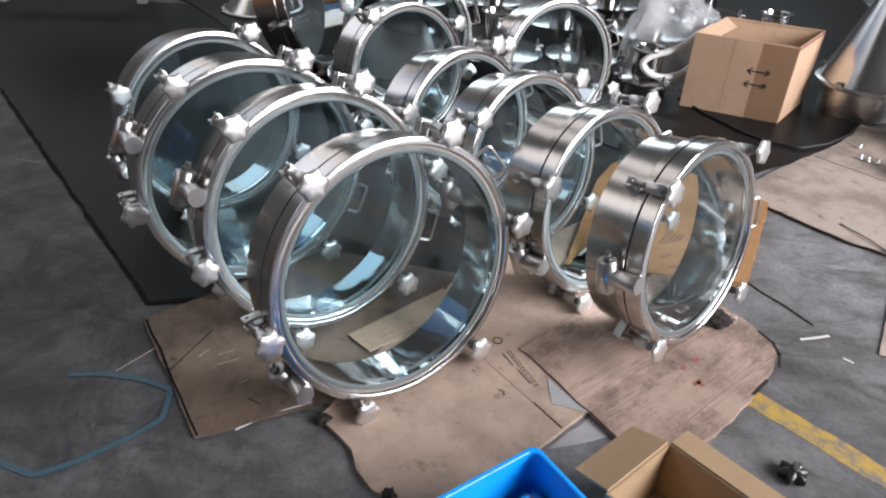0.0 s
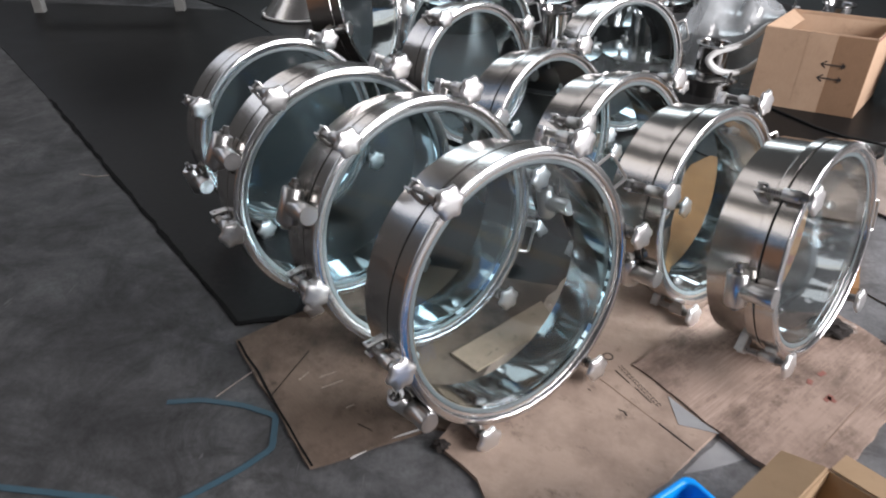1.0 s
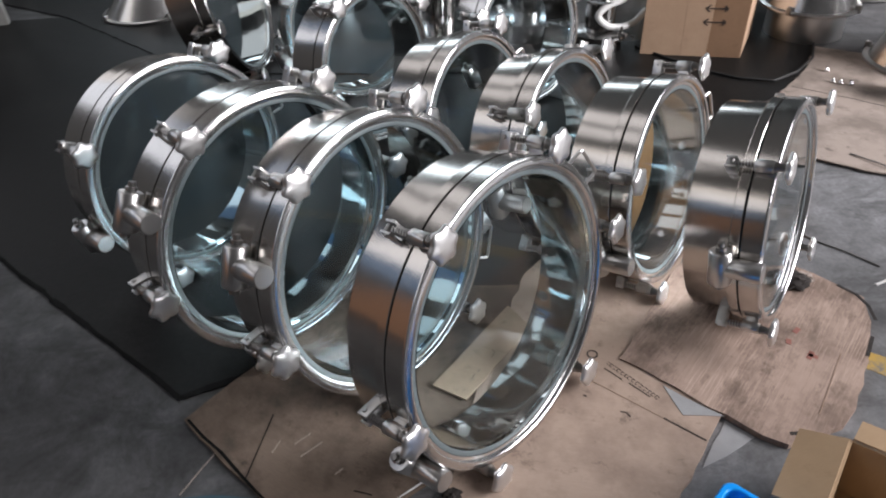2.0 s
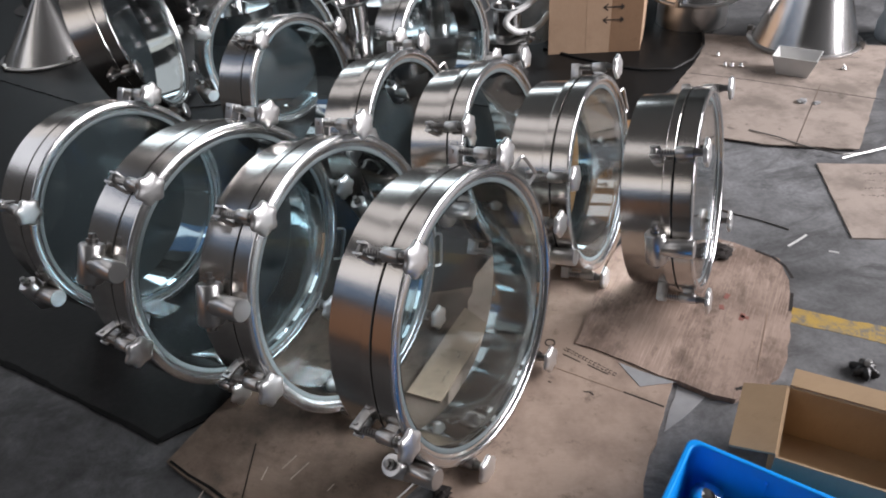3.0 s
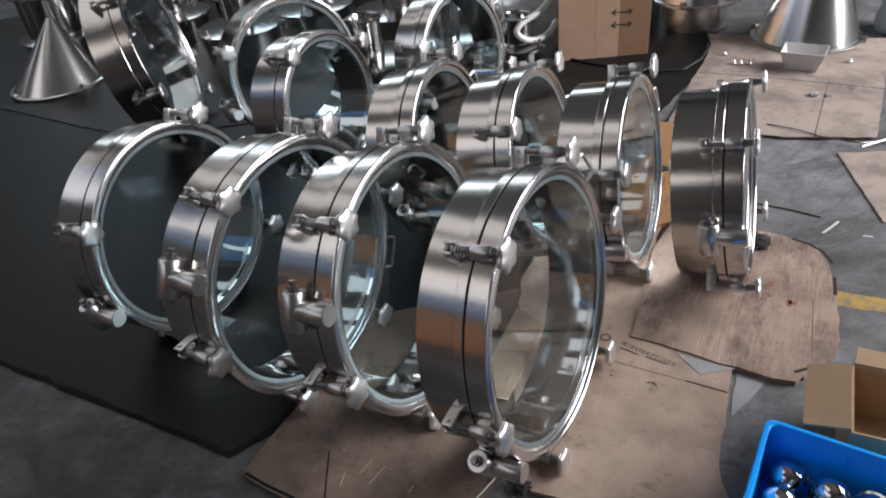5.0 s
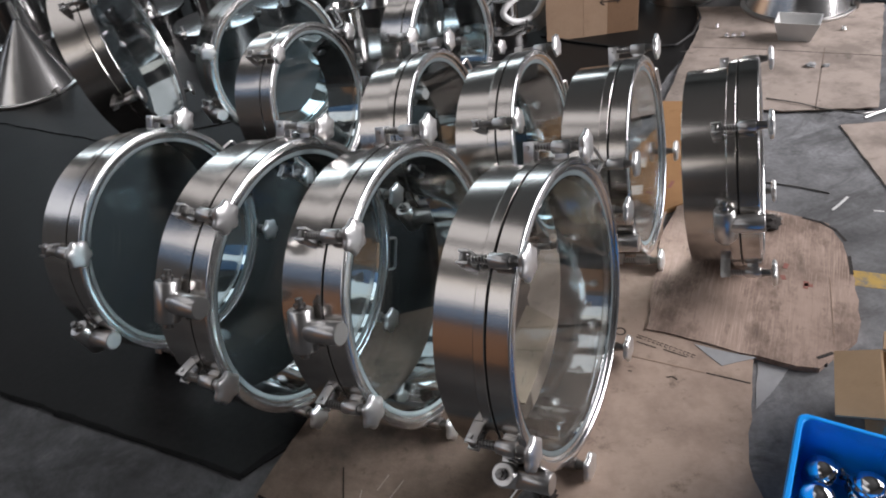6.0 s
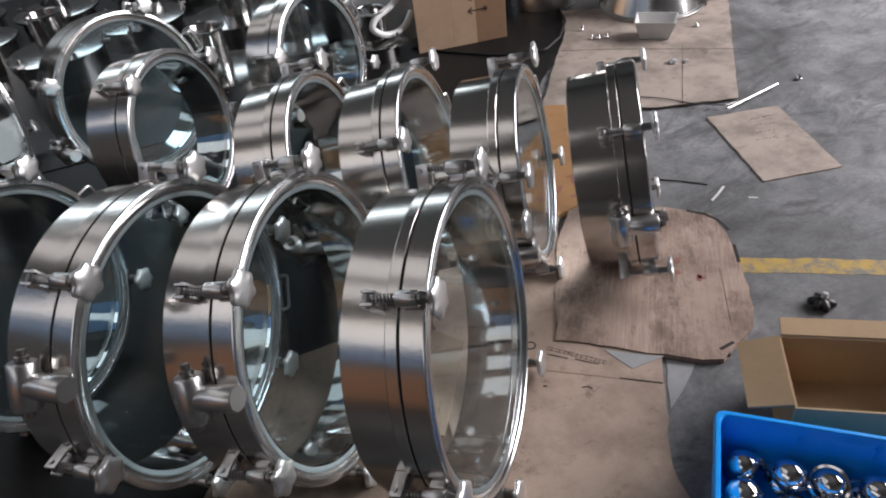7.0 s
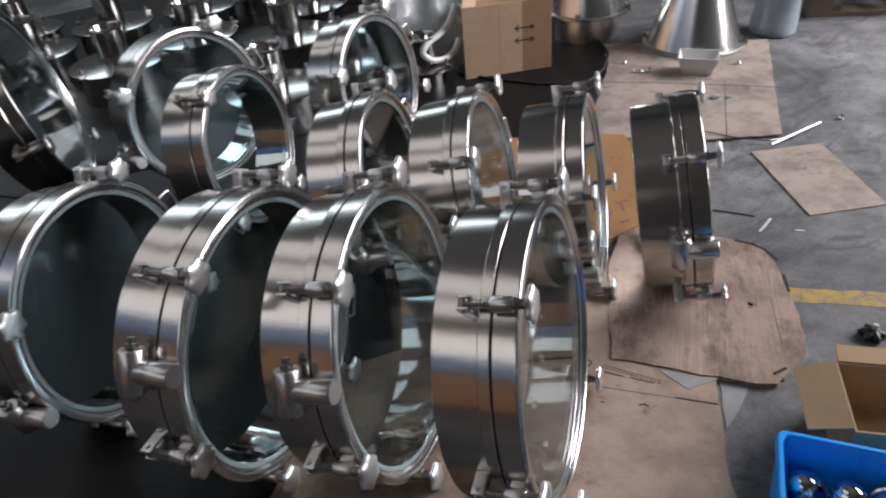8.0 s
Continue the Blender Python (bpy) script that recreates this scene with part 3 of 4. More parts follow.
huge = manway(0.300, 6, "extra large steel manway with glass lid, leaning in the back", "large glass manways", 330, 270)
huge.matrix_world = stand(-0.645, 3.045, resting(0.300, 11.6, 0.003), -11.5, 11.6, 8)


# ---- open carton, crate, small box ----
def board(bm, a, b, z0, z1, t, lean=0.0):
    """An upright board from a to b (plan points), t thick, outside face on the line."""
    a, b = Vector((*a, 0)), Vector((*b, 0))
    d = (b - a).normalized()
    side = Vector((-d.y, d.x, 0)) * t
    quad = [a, b, b + side, a + side]
    low = [bm.verts.new(p + Vector((0, 0, z0))) for p in quad]
    top = [bm.verts.new(p + Vector((0, 0, z1))) for p in quad]
    bm.faces.new(low[::-1])
    bm.faces.new(top)
    for i in range(4):
        j = (i + 1) % 4
        bm.faces.new((low[i], low[j], top[j], top[i]))


def flap(bm, a, b, out, t):
    """A board hinged on the edge a-b (3D points) reaching out by the vector out, t thick."""
    a, b, out = Vector(a), Vector(b), Vector(out)
    nrm = (b - a).cross(out).normalized() * t
    inset = (b - a).normalized() * 0.004
    quad = [a + inset, b - inset, b - inset * 2 + out, a + inset * 2 + out]
    p = [bm.verts.new(v) for v in quad]
    q = [bm.verts.new(v + nrm) for v in quad]
    bm.faces.new(p)
    bm.faces.new(q[::-1])
    for i in range(4):
        j = (i + 1) % 4
        bm.faces.new((p[i], p[j], q[j], q[i]))


def carton(corner, d1, d2, l1, l2, high, z, mat, label, flaps):
    """An open carton: corner in plan, side directions d1 and d2, lengths, height; flaps are (side, reach out, rise)."""
    c, d1, d2 = Vector((*corner, 0)), Vector((*d1, 0)).normalized(), Vector((*d2, 0)).normalized()
    ob = thing("carton", label, "cardboard box")
    P = [c, c + d1 * l1, c + d1 * l1 + d2 * l2, c + d2 * l2]
    if d1.cross(d2).z < 0:
        P = [P[0], P[3], P[2], P[1]]
    t = 0.004
    for i in range(4):
        a, b = P[i], P[(i + 1) % 4]
        bm = bmesh.new()
        e = (b - a).normalized() * (t if i % 2 else 0)
        board(bm, (a + e)[:2], (b - e)[:2], z, z + high, t)
        part("side_panel", bm, mat, ob, smooth=0)
    bm = bmesh.new()
    ins = 0.0045
    q = [P[0] + ((P[2] - P[0]).normalized() * ins * 1.4), P[1] + ((P[3] - P[1]).normalized() * ins * 1.4), P[2] + ((P[0] - P[2]).normalized() * ins * 1.4), P[3] + ((P[1] - P[3]).normalized() * ins * 1.4)]
    lo = [bm.verts.new((p.x, p.y, z + 0.001)) for p in q]
    hi = [bm.verts.new((p.x, p.y, z + 0.005)) for p in q]
    bm.faces.new(lo)
    bm.faces.new(hi)
    for i in range(4):
        bm.faces.new((lo[i], lo[(i + 1) % 4], hi[(i + 1) % 4], hi[i]))
    part("bottom", bm, mat, ob, smooth=0)
    for i, reach, rise in flaps:
        a, b = P[i], P[(i + 1) % 4]
        outward = Vector(((b - a).y, -(b - a).x, 0)).normalized()
        bm = bmesh.new()
        up = Vector((0, 0, z + high + 0.0005))
        flap(bm, a + up, b + up, outward * reach + Vector((0, 0, rise)), -0.004)
        part("flap", bm, mat, ob, smooth=0)
    return ob, P


big_box, BP = carton((0.878, 2.824), (0.34, -0.135), (0.254, 0.353), 0.365, 0.31, 0.29, 0.007, CARD_E, "open brown cardboard carton with printed arrows", [(2, -0.03, -0.10), (3, -0.05, -0.03)])
low_box, LP = carton((0.464, 0.963), (0.71, -0.70), (-0.72, -0.69), 0.31, 0.165, 0.121, 0.0, CARD_F, "small open tan cardboard box with flaps folded out", [(0, 0.068, -0.02), (3, 0.04, 0.004)])


def crate(corner, d1, l1, l2, high):
    d1 = Vector((*d1, 0)).normalized()
    d2 = Vector((d1.y, -d1.x, 0))
    ob = thing("plastic_crate", "bright blue plastic crate half filled with steel fittings", "crate")
    m = Matrix((d1, d2, Vector((0, 0, 1)))).transposed().to_4x4()
    m.translation = (*corner, 0)
    ob.matrix_world = m
    t, draft = 0.004, 0.012
    bm = bmesh.new()

    def loop(inset, z, r=0.016):
        out = []
        for cx, cy, a0 in ((inset + r, inset + r, 180), (l1 - inset - r, inset + r, 270), (l1 - inset - r, l2 - inset - r, 0), (inset + r, l2 - inset - r, 90)):
            for k in range(6):
                a = radians(a0 + 18 * k)
                out.append(bm.verts.new((cx + r * math.cos(a), cy + r * math.sin(a), z)))
        return out
    def skin(loops, wrap):
        for p, q in zip(loops, loops[1:] + (loops[:1] if wrap else [])):
            for k in range(24):
                j = (k + 1) % 24
                bm.faces.new((p[k], p[j], q[j], q[k]))
    loops = [loop(draft, 0.001), loop(0.0045, high - 0.021), loop(0.0085, high - 0.021), loop(draft + t, 0.006)]
    skin(loops, False)
    bm.faces.new(loops[0])
    bm.faces.new(loops[-1])
    part("shell", bm, BLUE, ob, smooth=35)
    bm = bmesh.new()
    skin([loop(0.0, high - 0.0205), loop(0.0, high - 0.002), loop(0.002, high), loop(0.0075, high), loop(0.0090, high - 0.002), loop(0.0090, high - 0.0205)], True)
    part("rim", bm, BLUE, ob, smooth=35)
    for s in (0.35, 0.65):
        bm = bmesh.new()
        block(bm, (0.004, 0.006, high - 0.03), Matrix.Translation((l1 * s, 0.006, high / 2 - 0.006)) @ Matrix.Rotation(radians(-4), 4, "X"), 0.001)
        part("rib", bm, BLUE, ob, smooth=0)
    return ob, m


blue, CM = crate((0.236, 0.922), (0.615, -0.788), 0.36, 0.27, 0.138)


# ---- steel cones and lids ----
def hopper(x, y, z, r, high, r_top, label, drum=0.0, skew=(0.0, 0.0)):
    ob = thing("steel_hopper", label, "hopper", "steel hoppers", Matrix.Translation((x, y, z)))
    bm = bmesh.new()
    lathe(bm, [(r, drum + 0.012), (r_top, drum + high), (r_top - 0.003, drum + high), (r - 0.004, drum + 0.012)], 72)
    for v in bm.verts:
        v.co += Vector((*skew, 0)) * ((v.co.z - drum - 0.012) / high)
    part("cone", bm, STEEL_CONE, ob)
    bm = bmesh.new()
    lathe(bm, [(r - 0.010, drum), (r + 0.014, drum), (r + 0.016, drum + 0.004), (r + 0.016, drum + 0.010), (r + 0.012, drum + 0.013), (r - 0.010, drum + 0.013)], 72)
    part("rim", bm, STEEL_SATIN, ob)
    if drum:
        bm = bmesh.new()
        lathe(bm, [(r * 0.86 - 0.004, 0.0), (r * 0.86, 0.0), (r * 0.86, drum), (r * 0.86 - 0.004, drum)], 72)
        part("drum", bm, STEEL_SATIN, ob)
    for k in range(4):
        a = radians(35 + 90 * k)
        bm = bmesh.new()
        block(bm, (0.022, 0.020, 0.030), Matrix.Rotation(a, 4, "Z") @ Matrix.Translation((r + 0.012, 0, drum + 0.016)), 0.004)
        part("lug", bm, STEEL_DARK, ob)
    return ob


hopper(-1.161, 3.919, 0.007, 0.200, 0.295, 0.013, "off-centre polished steel cone hopper standing on its wide rim", 0.0, (0.070, 0.02))
hopper(1.824, 2.477, 0.0105, 0.195, 0.46, 0.030, "large polished steel cone hopper on pale cardboard")
hopper(1.590, 2.890, 0.007, 0.170, 0.42, 0.030, "polished steel cone hopper on a short drum", 0.11)
hopper(2.132, 3.331, 0.007, 0.190, 0.45, 0.030, "polished steel cone hopper standing behind the others")


def flanged_vessel(x, y, r, base, tube_r, tube_h, z=0.007, spin=0.0):
    """A flat round tank lid on a shallow drum with a flared pipe stub."""
    ob = thing("flanged_vessel", "low round steel vessel with an upright flared pipe", "steel vessel", "steel vessels", Matrix.Translation((x, y, z)) @ Matrix.Rotation(spin, 4, "Z"))
    bm = bmesh.new()
    lathe(bm, [(r - 0.03, 0.0), (r - 0.025, 0.0), (r - 0.025, base - 0.012), (r, base - 0.010), (r, base), (r * 0.9, base + 0.004), (tube_r, base + 0.014), (tube_r * 0.8, base + 0.014),
               (tube_r * 0.8, base + 0.008), (r - 0.03, base - 0.006)], 64)
    part("lid", bm, STEEL_VESSEL, ob)
    bm = bmesh.new()
    zb = base + 0.012
    lathe(bm, [(tube_r, zb), (tube_r, zb + tube_h - 0.012), (tube_r * 1.16, zb + tube_h - 0.006), (tube_r * 1.20, zb + tube_h), (tube_r * 1.02, zb + tube_h), (tube_r * 0.94, zb + tube_h - 0.008), (tube_r * 0.94, zb)], 40)
    part("pipe_stub", bm, STEEL_VESSEL, ob)
    for k in range(3):
        a = radians(20 + 120 * k)
        bm = bmesh.new()
        c = Vector((r - 0.01, 0, base))
        rod(bm, c + Vector((0, 0, -0.02)), c + Vector((0, 0, 0.035)), 0.006, 10)
        block(bm, (0.035, 0.02, 0.012), Matrix.Translation(c + Vector((0.008, 0, 0.006))), 0.003)
        bmesh.ops.rotate(bm, verts=bm.verts, cent=(0, 0, 0), matrix=Matrix.Rotation(a, 3, "Z"))
        part("lug", bm, STEEL_DARK, ob)
    return ob


LIDS = [(0.134, 3.029, 0.19, 0.12, 0.062, 0.15), (-0.297, 3.771, 0.20, 0.14, 0.064, 0.14), (-0.595, 4.262, 0.20, 0.13, 0.064, 0.14), (0.100, 4.022, 0.21, 0.10, 0.064, 0.15), (0.445, 3.659, 0.21, 0.10, 0.068, 0.15),
        (0.858, 3.530, 0.20, 0.10, 0.066, 0.14), (0.512, 3.173, 0.17, 0.08, 0.060, 0.15), (0.746, 2.934, 0.115, 0.07, 0.058, 0.11), (-0.188, 4.484, 0.20, 0.12, 0.062, 0.15), (0.263, 4.474, 0.20, 0.11, 0.062, 0.15),
        (0.720, 4.054, 0.20, 0.10, 0.062, 0.15), (1.174, 3.848, 0.20, 0.10, 0.060, 0.14), (-1.021, 4.663, 0.20, 0.12, 0.062, 0.15), (1.400, 3.463, 0.18, 0.09, 0.060, 0.12), (1.087, 4.334, 0.20, 0.10, 0.060, 0.14), (-0.592, 4.749, 0.20, 0.12, 0.062, 0.15),
        (-1.170, 4.420, 0.19, 0.10, 0.135, 0.20), (0.663, 4.521, 0.20, 0.11, 0.062, 0.15)]
for i, (x, y, r, b, tr, th) in enumerate(LIDS):
    flanged_vessel(x, y, r, b, tr, th, spin=i * 1.3)


# ---- print and creases on the boards ----
def bars(parent, name, mat, rows, z, wide, thick=0.0006):
    """Short flat strips from a to b lying at height z: print, cuts and creases."""
    for a, b in rows:
        a, b = Vector(a), Vector(b)
        bm = bmesh.new()
        d = b - a
        m = Matrix.Translation(((a.x + b.x) / 2, (a.y + b.y) / 2, z + thick / 2)) @ Matrix.Rotation(math.atan2(d.y, d.x), 4, "Z")
        block(bm, (d.length, wide, thick), m)
        part(name, bm, mat, parent, smooth=0)


sheets = {o["label"].split()[0]: o for o in scene.objects if o.name.startswith("cardboard_sheet")}
brown = sheets["brown"]
rnd = random.Random(21)
u = Vector((0.063, -0.107)).normalized()
w = Vector((-u.y, u.x))
at = 0.0
while at < 0.125:
    step = rnd.uniform(0.007, 0.011)
    p = Vector((0.198, 1.288)) + u * at
    bars(brown, "print_mark", INK, [(p - w * 0.004, p + u * step * 0.55 - w * 0.004)], 0.0101, 0.0012)
    bars(brown, "print_mark", INK, [(p + w * 0.004, p + u * step * 0.6 + w * 0.003)], 0.0101, 0.0011)
    if rnd.random() < 0.6:
        bars(brown, "print_mark", INK, [(p - w * 0.004, p + w * 0.004)], 0.0101, 0.0011)
    at += step
bars(brown, "print_mark", INK, [((0.187, 1.275), (0.210, 1.240)), ((0.220, 1.229), (0.246, 1.189))], 0.0101, 0.0022)
bm = bmesh.new()
lathe(bm, [(0.0085, 0.0), (0.0115, 0.0), (0.0115, 0.0006), (0.0085, 0.0006)], 24, True, Matrix.Translation((0.176, 1.316, 0.0101)))
part("print_mark", bm, INK, brown)
bars(brown, "cut", CHAR_AND_SHADE, [((0.251, 1.137), (0.304, 1.076))], 0.0101, 0.0030)
bars(brown, "crease", CARD_J, [((0.144, 1.257), (0.247, 1.141))], 0.0101, 0.0018)
bars(brown, "scuff", CHAR_AND_SHADE, [((0.179, 1.166), (0.189, 1.162)), ((0.189, 1.162), (0.193, 1.151)), ((0.125, 1.217), (0.130, 1.212))], 0.0101, 0.0022)
bars(sheets["worn"], "print_mark", RED_INK, [((0.585, 1.220), (0.604, 1.236)), ((0.593, 1.231), (0.605, 1.219)), ((0.599, 1.293), (0.615, 1.303)), ((0.570, 1.265), (0.578, 1.278))], 0.0136, 0.010)
bars(sheets["worn"], "burnt_edge", CHAR_AND_SHADE, [((0.782, 1.295), (0.797, 1.341)), ((0.796, 1.336), (0.794, 1.380)), ((0.794, 1.375), (0.773, 1.414)), ((0.701, 1.205), (0.745, 1.252)), ((0.453, 1.061), (0.488, 1.057))], 0.0136, 0.007)
bars(sheets["worn"], "crease", CARD_J, [((0.528, 1.092), (0.655, 1.221))], 0.0136, 0.0014)
bars(sheets["yellowish"], "print_mark", RED_INK, [((0.604, 1.654), (0.634, 1.650)), ((0.654, 1.694), (0.673, 1.723)), ((0.663, 1.733), (0.703, 1.724)), ((0.722, 1.832), (0.752, 1.852)), ((0.594, 1.693), (0.623, 1.713))], 0.0174, 0.009)
bars(sheets["yellowish"], "print_mark", INK, [((0.60 + 0.012 * k, 1.76 + 0.004 * k), (0.64 + 0.010 * k, 1.83 - 0.004 * k)) for k in range(5)], 0.0174, 0.0022)
bars(sheets["pale"], "crease", CHAR_AND_SHADE, [((1.254, 2.407), (1.397, 2.264)), ((1.397, 2.264), (1.678, 1.933))], 0.0106, 0.0022)
bars(sheets["pale"], "crease", CARD_B, [((1.588, 2.117), (1.216, 1.800))], 0.0106, 0.0020)
loose = next(o for o in scene.objects if o.get("label", "").startswith("loose square"))
rnd = random.Random(5)
for row in range(4):
    s = Vector((1.352, 1.571)) + Vector((-0.036, -0.026)) * row
    at = 0.0
    while at < 0.085 - 0.012 * row:
        step = rnd.uniform(0.008, 0.014)
        d = Vector((-0.9, 0.42)) * at
        e = d + Vector((rnd.uniform(-0.009, -0.003), rnd.uniform(-0.006, 0.008)))
        bars(loose, "pen_mark", INK, [(s + d, s + e)], 0.0041, 0.0012)
        at += step
mats = [o for o in scene.objects if o.name.startswith("rubber_mat")]
rnd = random.Random(8)


def dark_edge(parent, ends, z, wide):
    """Uneven dark strips in a line along an edge."""
    for a, b in zip(ends, ends[1:]):
        a, b = Vector(a), Vector(b)
        steps = max(2, int((b - a).length / 0.05))
        side = Vector((-(b - a).y, (b - a).x)).normalized()
        pts = [a.lerp(b, k / steps) + side * rnd.uniform(-0.0025, 0.0025) for k in range(steps + 1)]
        for p, q in zip(pts, pts[1:]):
            bars(parent, "dirt_line", DARK_LINE, [(p, q + (q - p) * 0.06)], z, wide * rnd.uniform(0.610, 1.254))


dark_edge(next(o for o in mats if "oily" in o["label"]), [(-1.825, 2.617), (-0.645, 1.360), (-0.454, 1.425)], 0.0031, 0.013)
dark_edge(sheets["grey-brown"], [(-0.622, 1.301), (-0.383, 0.989)], 0.0066, 0.006)
bars(sheets["grey-brown"], "scuff", CARD_D, [((-0.421, 1.205), (-0.391, 1.225)), ((-0.410, 1.176), (-0.371, 1.201)), ((-0.461, 1.194), (-0.446, 1.219)), ((-0.350, 1.128), (-0.335, 1.138))], 0.0066, 0.0013)
bars(sheets["grey-brown"], "crease", DARK_LINE, [((-0.505, 1.145), (-0.462, 1.282)), ((-0.319, 1.090), (-0.289, 1.076))], 0.0066, 0.0022)
strip = next(o for o in scene.objects if o.get("label", "").startswith("small tan"))
bars(strip, "pen_mark", INK, [((-0.082, 1.299), (-0.074, 1.311)), ((-0.067, 1.314), (-0.062, 1.321)), ((-0.032, 1.349), (-0.025, 1.357)), ((-0.022, 1.361), (-0.027, 1.368))], 0.0136, 0.0012)

# ---- arrows, front flaps and red tape on the carton ----
A0, A1 = BP[0].copy(), BP[1].copy()
along = (A1 - A0).normalized()
out = Vector((along.y, -along.x, 0))
FACE = Matrix((along, Vector((0, 0, 1)), out)).transposed().to_4x4()
FACE.translation = A0 + Vector((0, 0, 0.007))
LONG = (A1 - A0).length


def on_face(name, mat, s0, s1, z0, z1, proud, thick):
    bm = bmesh.new()
    block(bm, (s1 - s0, z1 - z0, thick), FACE @ Matrix.Translation(((s0 + s1) / 2, (z0 + z1) / 2, proud + thick / 2)))
    return part(name, bm, mat, big_box, smooth=0)


on_face("front_flap", CARD_E, 0.0, LONG * 0.40, 0.001, 0.289, 0.0002, 0.0035)
on_face("front_flap", CARD_E, LONG * 0.403, LONG * 0.66, 0.001, 0.288, 0.0002, 0.0035)
# Right-hand flap takes the darker board, shade painted into it.
on_face("front_flap", CARD_SHADED, LONG * 0.663, LONG * 0.995, 0.001, 0.286, 0.0002, 0.0015)
for z in (0.182, 0.132):
    bm = bmesh.new()
    s = LONG * 0.70
    for size, at in (((0.080, 0.005), (0, 0)), ((0.005, 0.022), (0.030, 0)), ((0.005, 0.014), (0.036, 0))):
        block(bm, (*size, 0.0006), FACE @ Matrix.Translation((s + at[0] - 0.005, z + at[1], 0.0041)))
    for k in (-1, 1):
        block(bm, (0.022, 0.005, 0.0006), FACE @ Matrix.Translation((s - 0.036, z + k * 0.006, 0.0043)) @ Matrix.Rotation(k * radians(38), 4, "Z"))
    part("printed_arrow", bm, INK, big_box, smooth=0)
B2p = BP[2]
bm = bmesh.new()
d = (B2p - A1).normalized()
o2 = Vector((d.y, -d.x, 0))
m = Matrix((d, o2, Vector((0, 0, 1)))).transposed().to_4x4()
m.translation = (A1 + B2p) / 2 + Vector((0, 0, 0.290)) + o2 * 0.0008
block(bm, ((B2p - A1).length * 0.96, 0.0010, 0.010), m)
part("red_tape", bm, RED_INK, big_box, "red tape edge", 0)


# ---- fittings in the crate ----
def pipe_clamp_mesh():
    ob = thing("pipe_clamp", "shiny steel pipe clamp in the blue crate", "pipe clamp", "crate fittings")
    bm = bmesh.new()
    lathe(bm, [(0.020, -0.006), (0.0265, -0.005), (0.0275, 0.0), (0.0265, 0.005), (0.020, 0.006), (0.022, 0.0)], 32)
    part("band", bm, STEEL_MIRROR, ob)
    bm = bmesh.new()
    rod(bm, (0.026, -0.010, 0), (0.026, 0.030, 0), 0.0032, 10)
    part("bolt", bm, STEEL_SATIN, ob)
    bm = bmesh.new()
    for k in (-1, 1):
        wire(bm, [(0.026, 0.024, 0), (0.026 + k * 0.012, 0.028, 0), (0.026 + k * 0.017, 0.038, 0)], 0.0032, 8)
    lathe(bm, [(0.0, 0.0), (0.007, 0.0), (0.006, 0.010), (0.0, 0.011)], 14, False, Matrix.Translation((0.026, 0.018, 0)) @ Matrix.Rotation(radians(-90), 4, "X"))
    part("wing_nut", bm, STEEL_MIRROR, ob)
    return ob


def end_cap_mesh():
    ob = thing("end_cap", "mirror polished domed steel cap in the crate", "pipe cap", "crate fittings")
    bm = bmesh.new()
    lathe(bm, [(0.0, 0.030)] + [(0.026 * math.sin(radians(a)), 0.004 + 0.026 * math.cos(radians(a))) for a in range(15, 91, 15)] + [(0.030, 0.003), (0.030, -0.001), (0.022, -0.002), (0.021, 0.004), (0.0, 0.022)], 36, False)
    part("dome", bm, STEEL_MIRROR, ob)
    return ob


protos = [pipe_clamp_mesh(), end_cap_mesh()]
rnd = random.Random(8)
seen_proto = set()
for layer, z in ((0, 0.030), (1, 0.062)):
    for i in range(5):
        for j in range(4):
            if layer and rnd.random() < 0.35:
                continue
            k = 1 if rnd.random() < 0.30 else 0
            spot = CM @ Vector((0.045 + i * 0.062 + rnd.uniform(-0.01, 0.01) + layer * 0.012, 0.045 + j * 0.058 + rnd.uniform(-0.01, 0.01), z + rnd.uniform(-0.005, 0.005)))
            m = Matrix.Translation(spot) @ Euler((rnd.uniform(-0.9, 0.9), rnd.uniform(-0.9, 0.9), rnd.uniform(0, 6.3))).to_matrix().to_4x4()
            if k in seen_proto:
                copy_thing(protos[k], m)
            else:
                protos[k].matrix_world = m
                seen_proto.add(k)


# ---- clear bag with a white hose ----
def crumpled_bag(cx, cy, z, rx, ry, high):
    bm = bmesh.new()
    rings, segs = 14, 40
    rows = []
    for i in range(rings + 1):
        f = i / rings
        row = []
        for k in range(segs):
            a = 2 * math.pi * k / segs
            p = Vector((math.cos(a) * math.sin(f * 1.57), math.sin(a) * math.sin(f * 1.57), math.cos(f * 1.57)))
            q = 1 + 0.22 * noise.noise(p * 2.6 + Vector((3, 1, 7))) + 0.10 * noise.noise(p * 7)
            zz = max(p.z * high * q, 0.002 + 0.004 * (1 + noise.noise(p * 9)))
            row.append(bm.verts.new((cx + p.x * rx * q, cy + p.y * ry * q, z + zz)))
        rows.append(row)
    for p, q in zip(rows, rows[1:]):
        for k in range(segs):
            j = (k + 1) % segs
            bm.faces.new((p[k], p[j], q[j], q[k]))
    bmesh.ops.remove_doubles(bm, verts=bm.verts, dist=0.0005)
    ob = part("plastic_bag", bm, FILM, smooth=70)
    ob.visible_shadow = False
    return tagged(ob, "crumpled clear plastic bag beside the carton", "plastic bag")


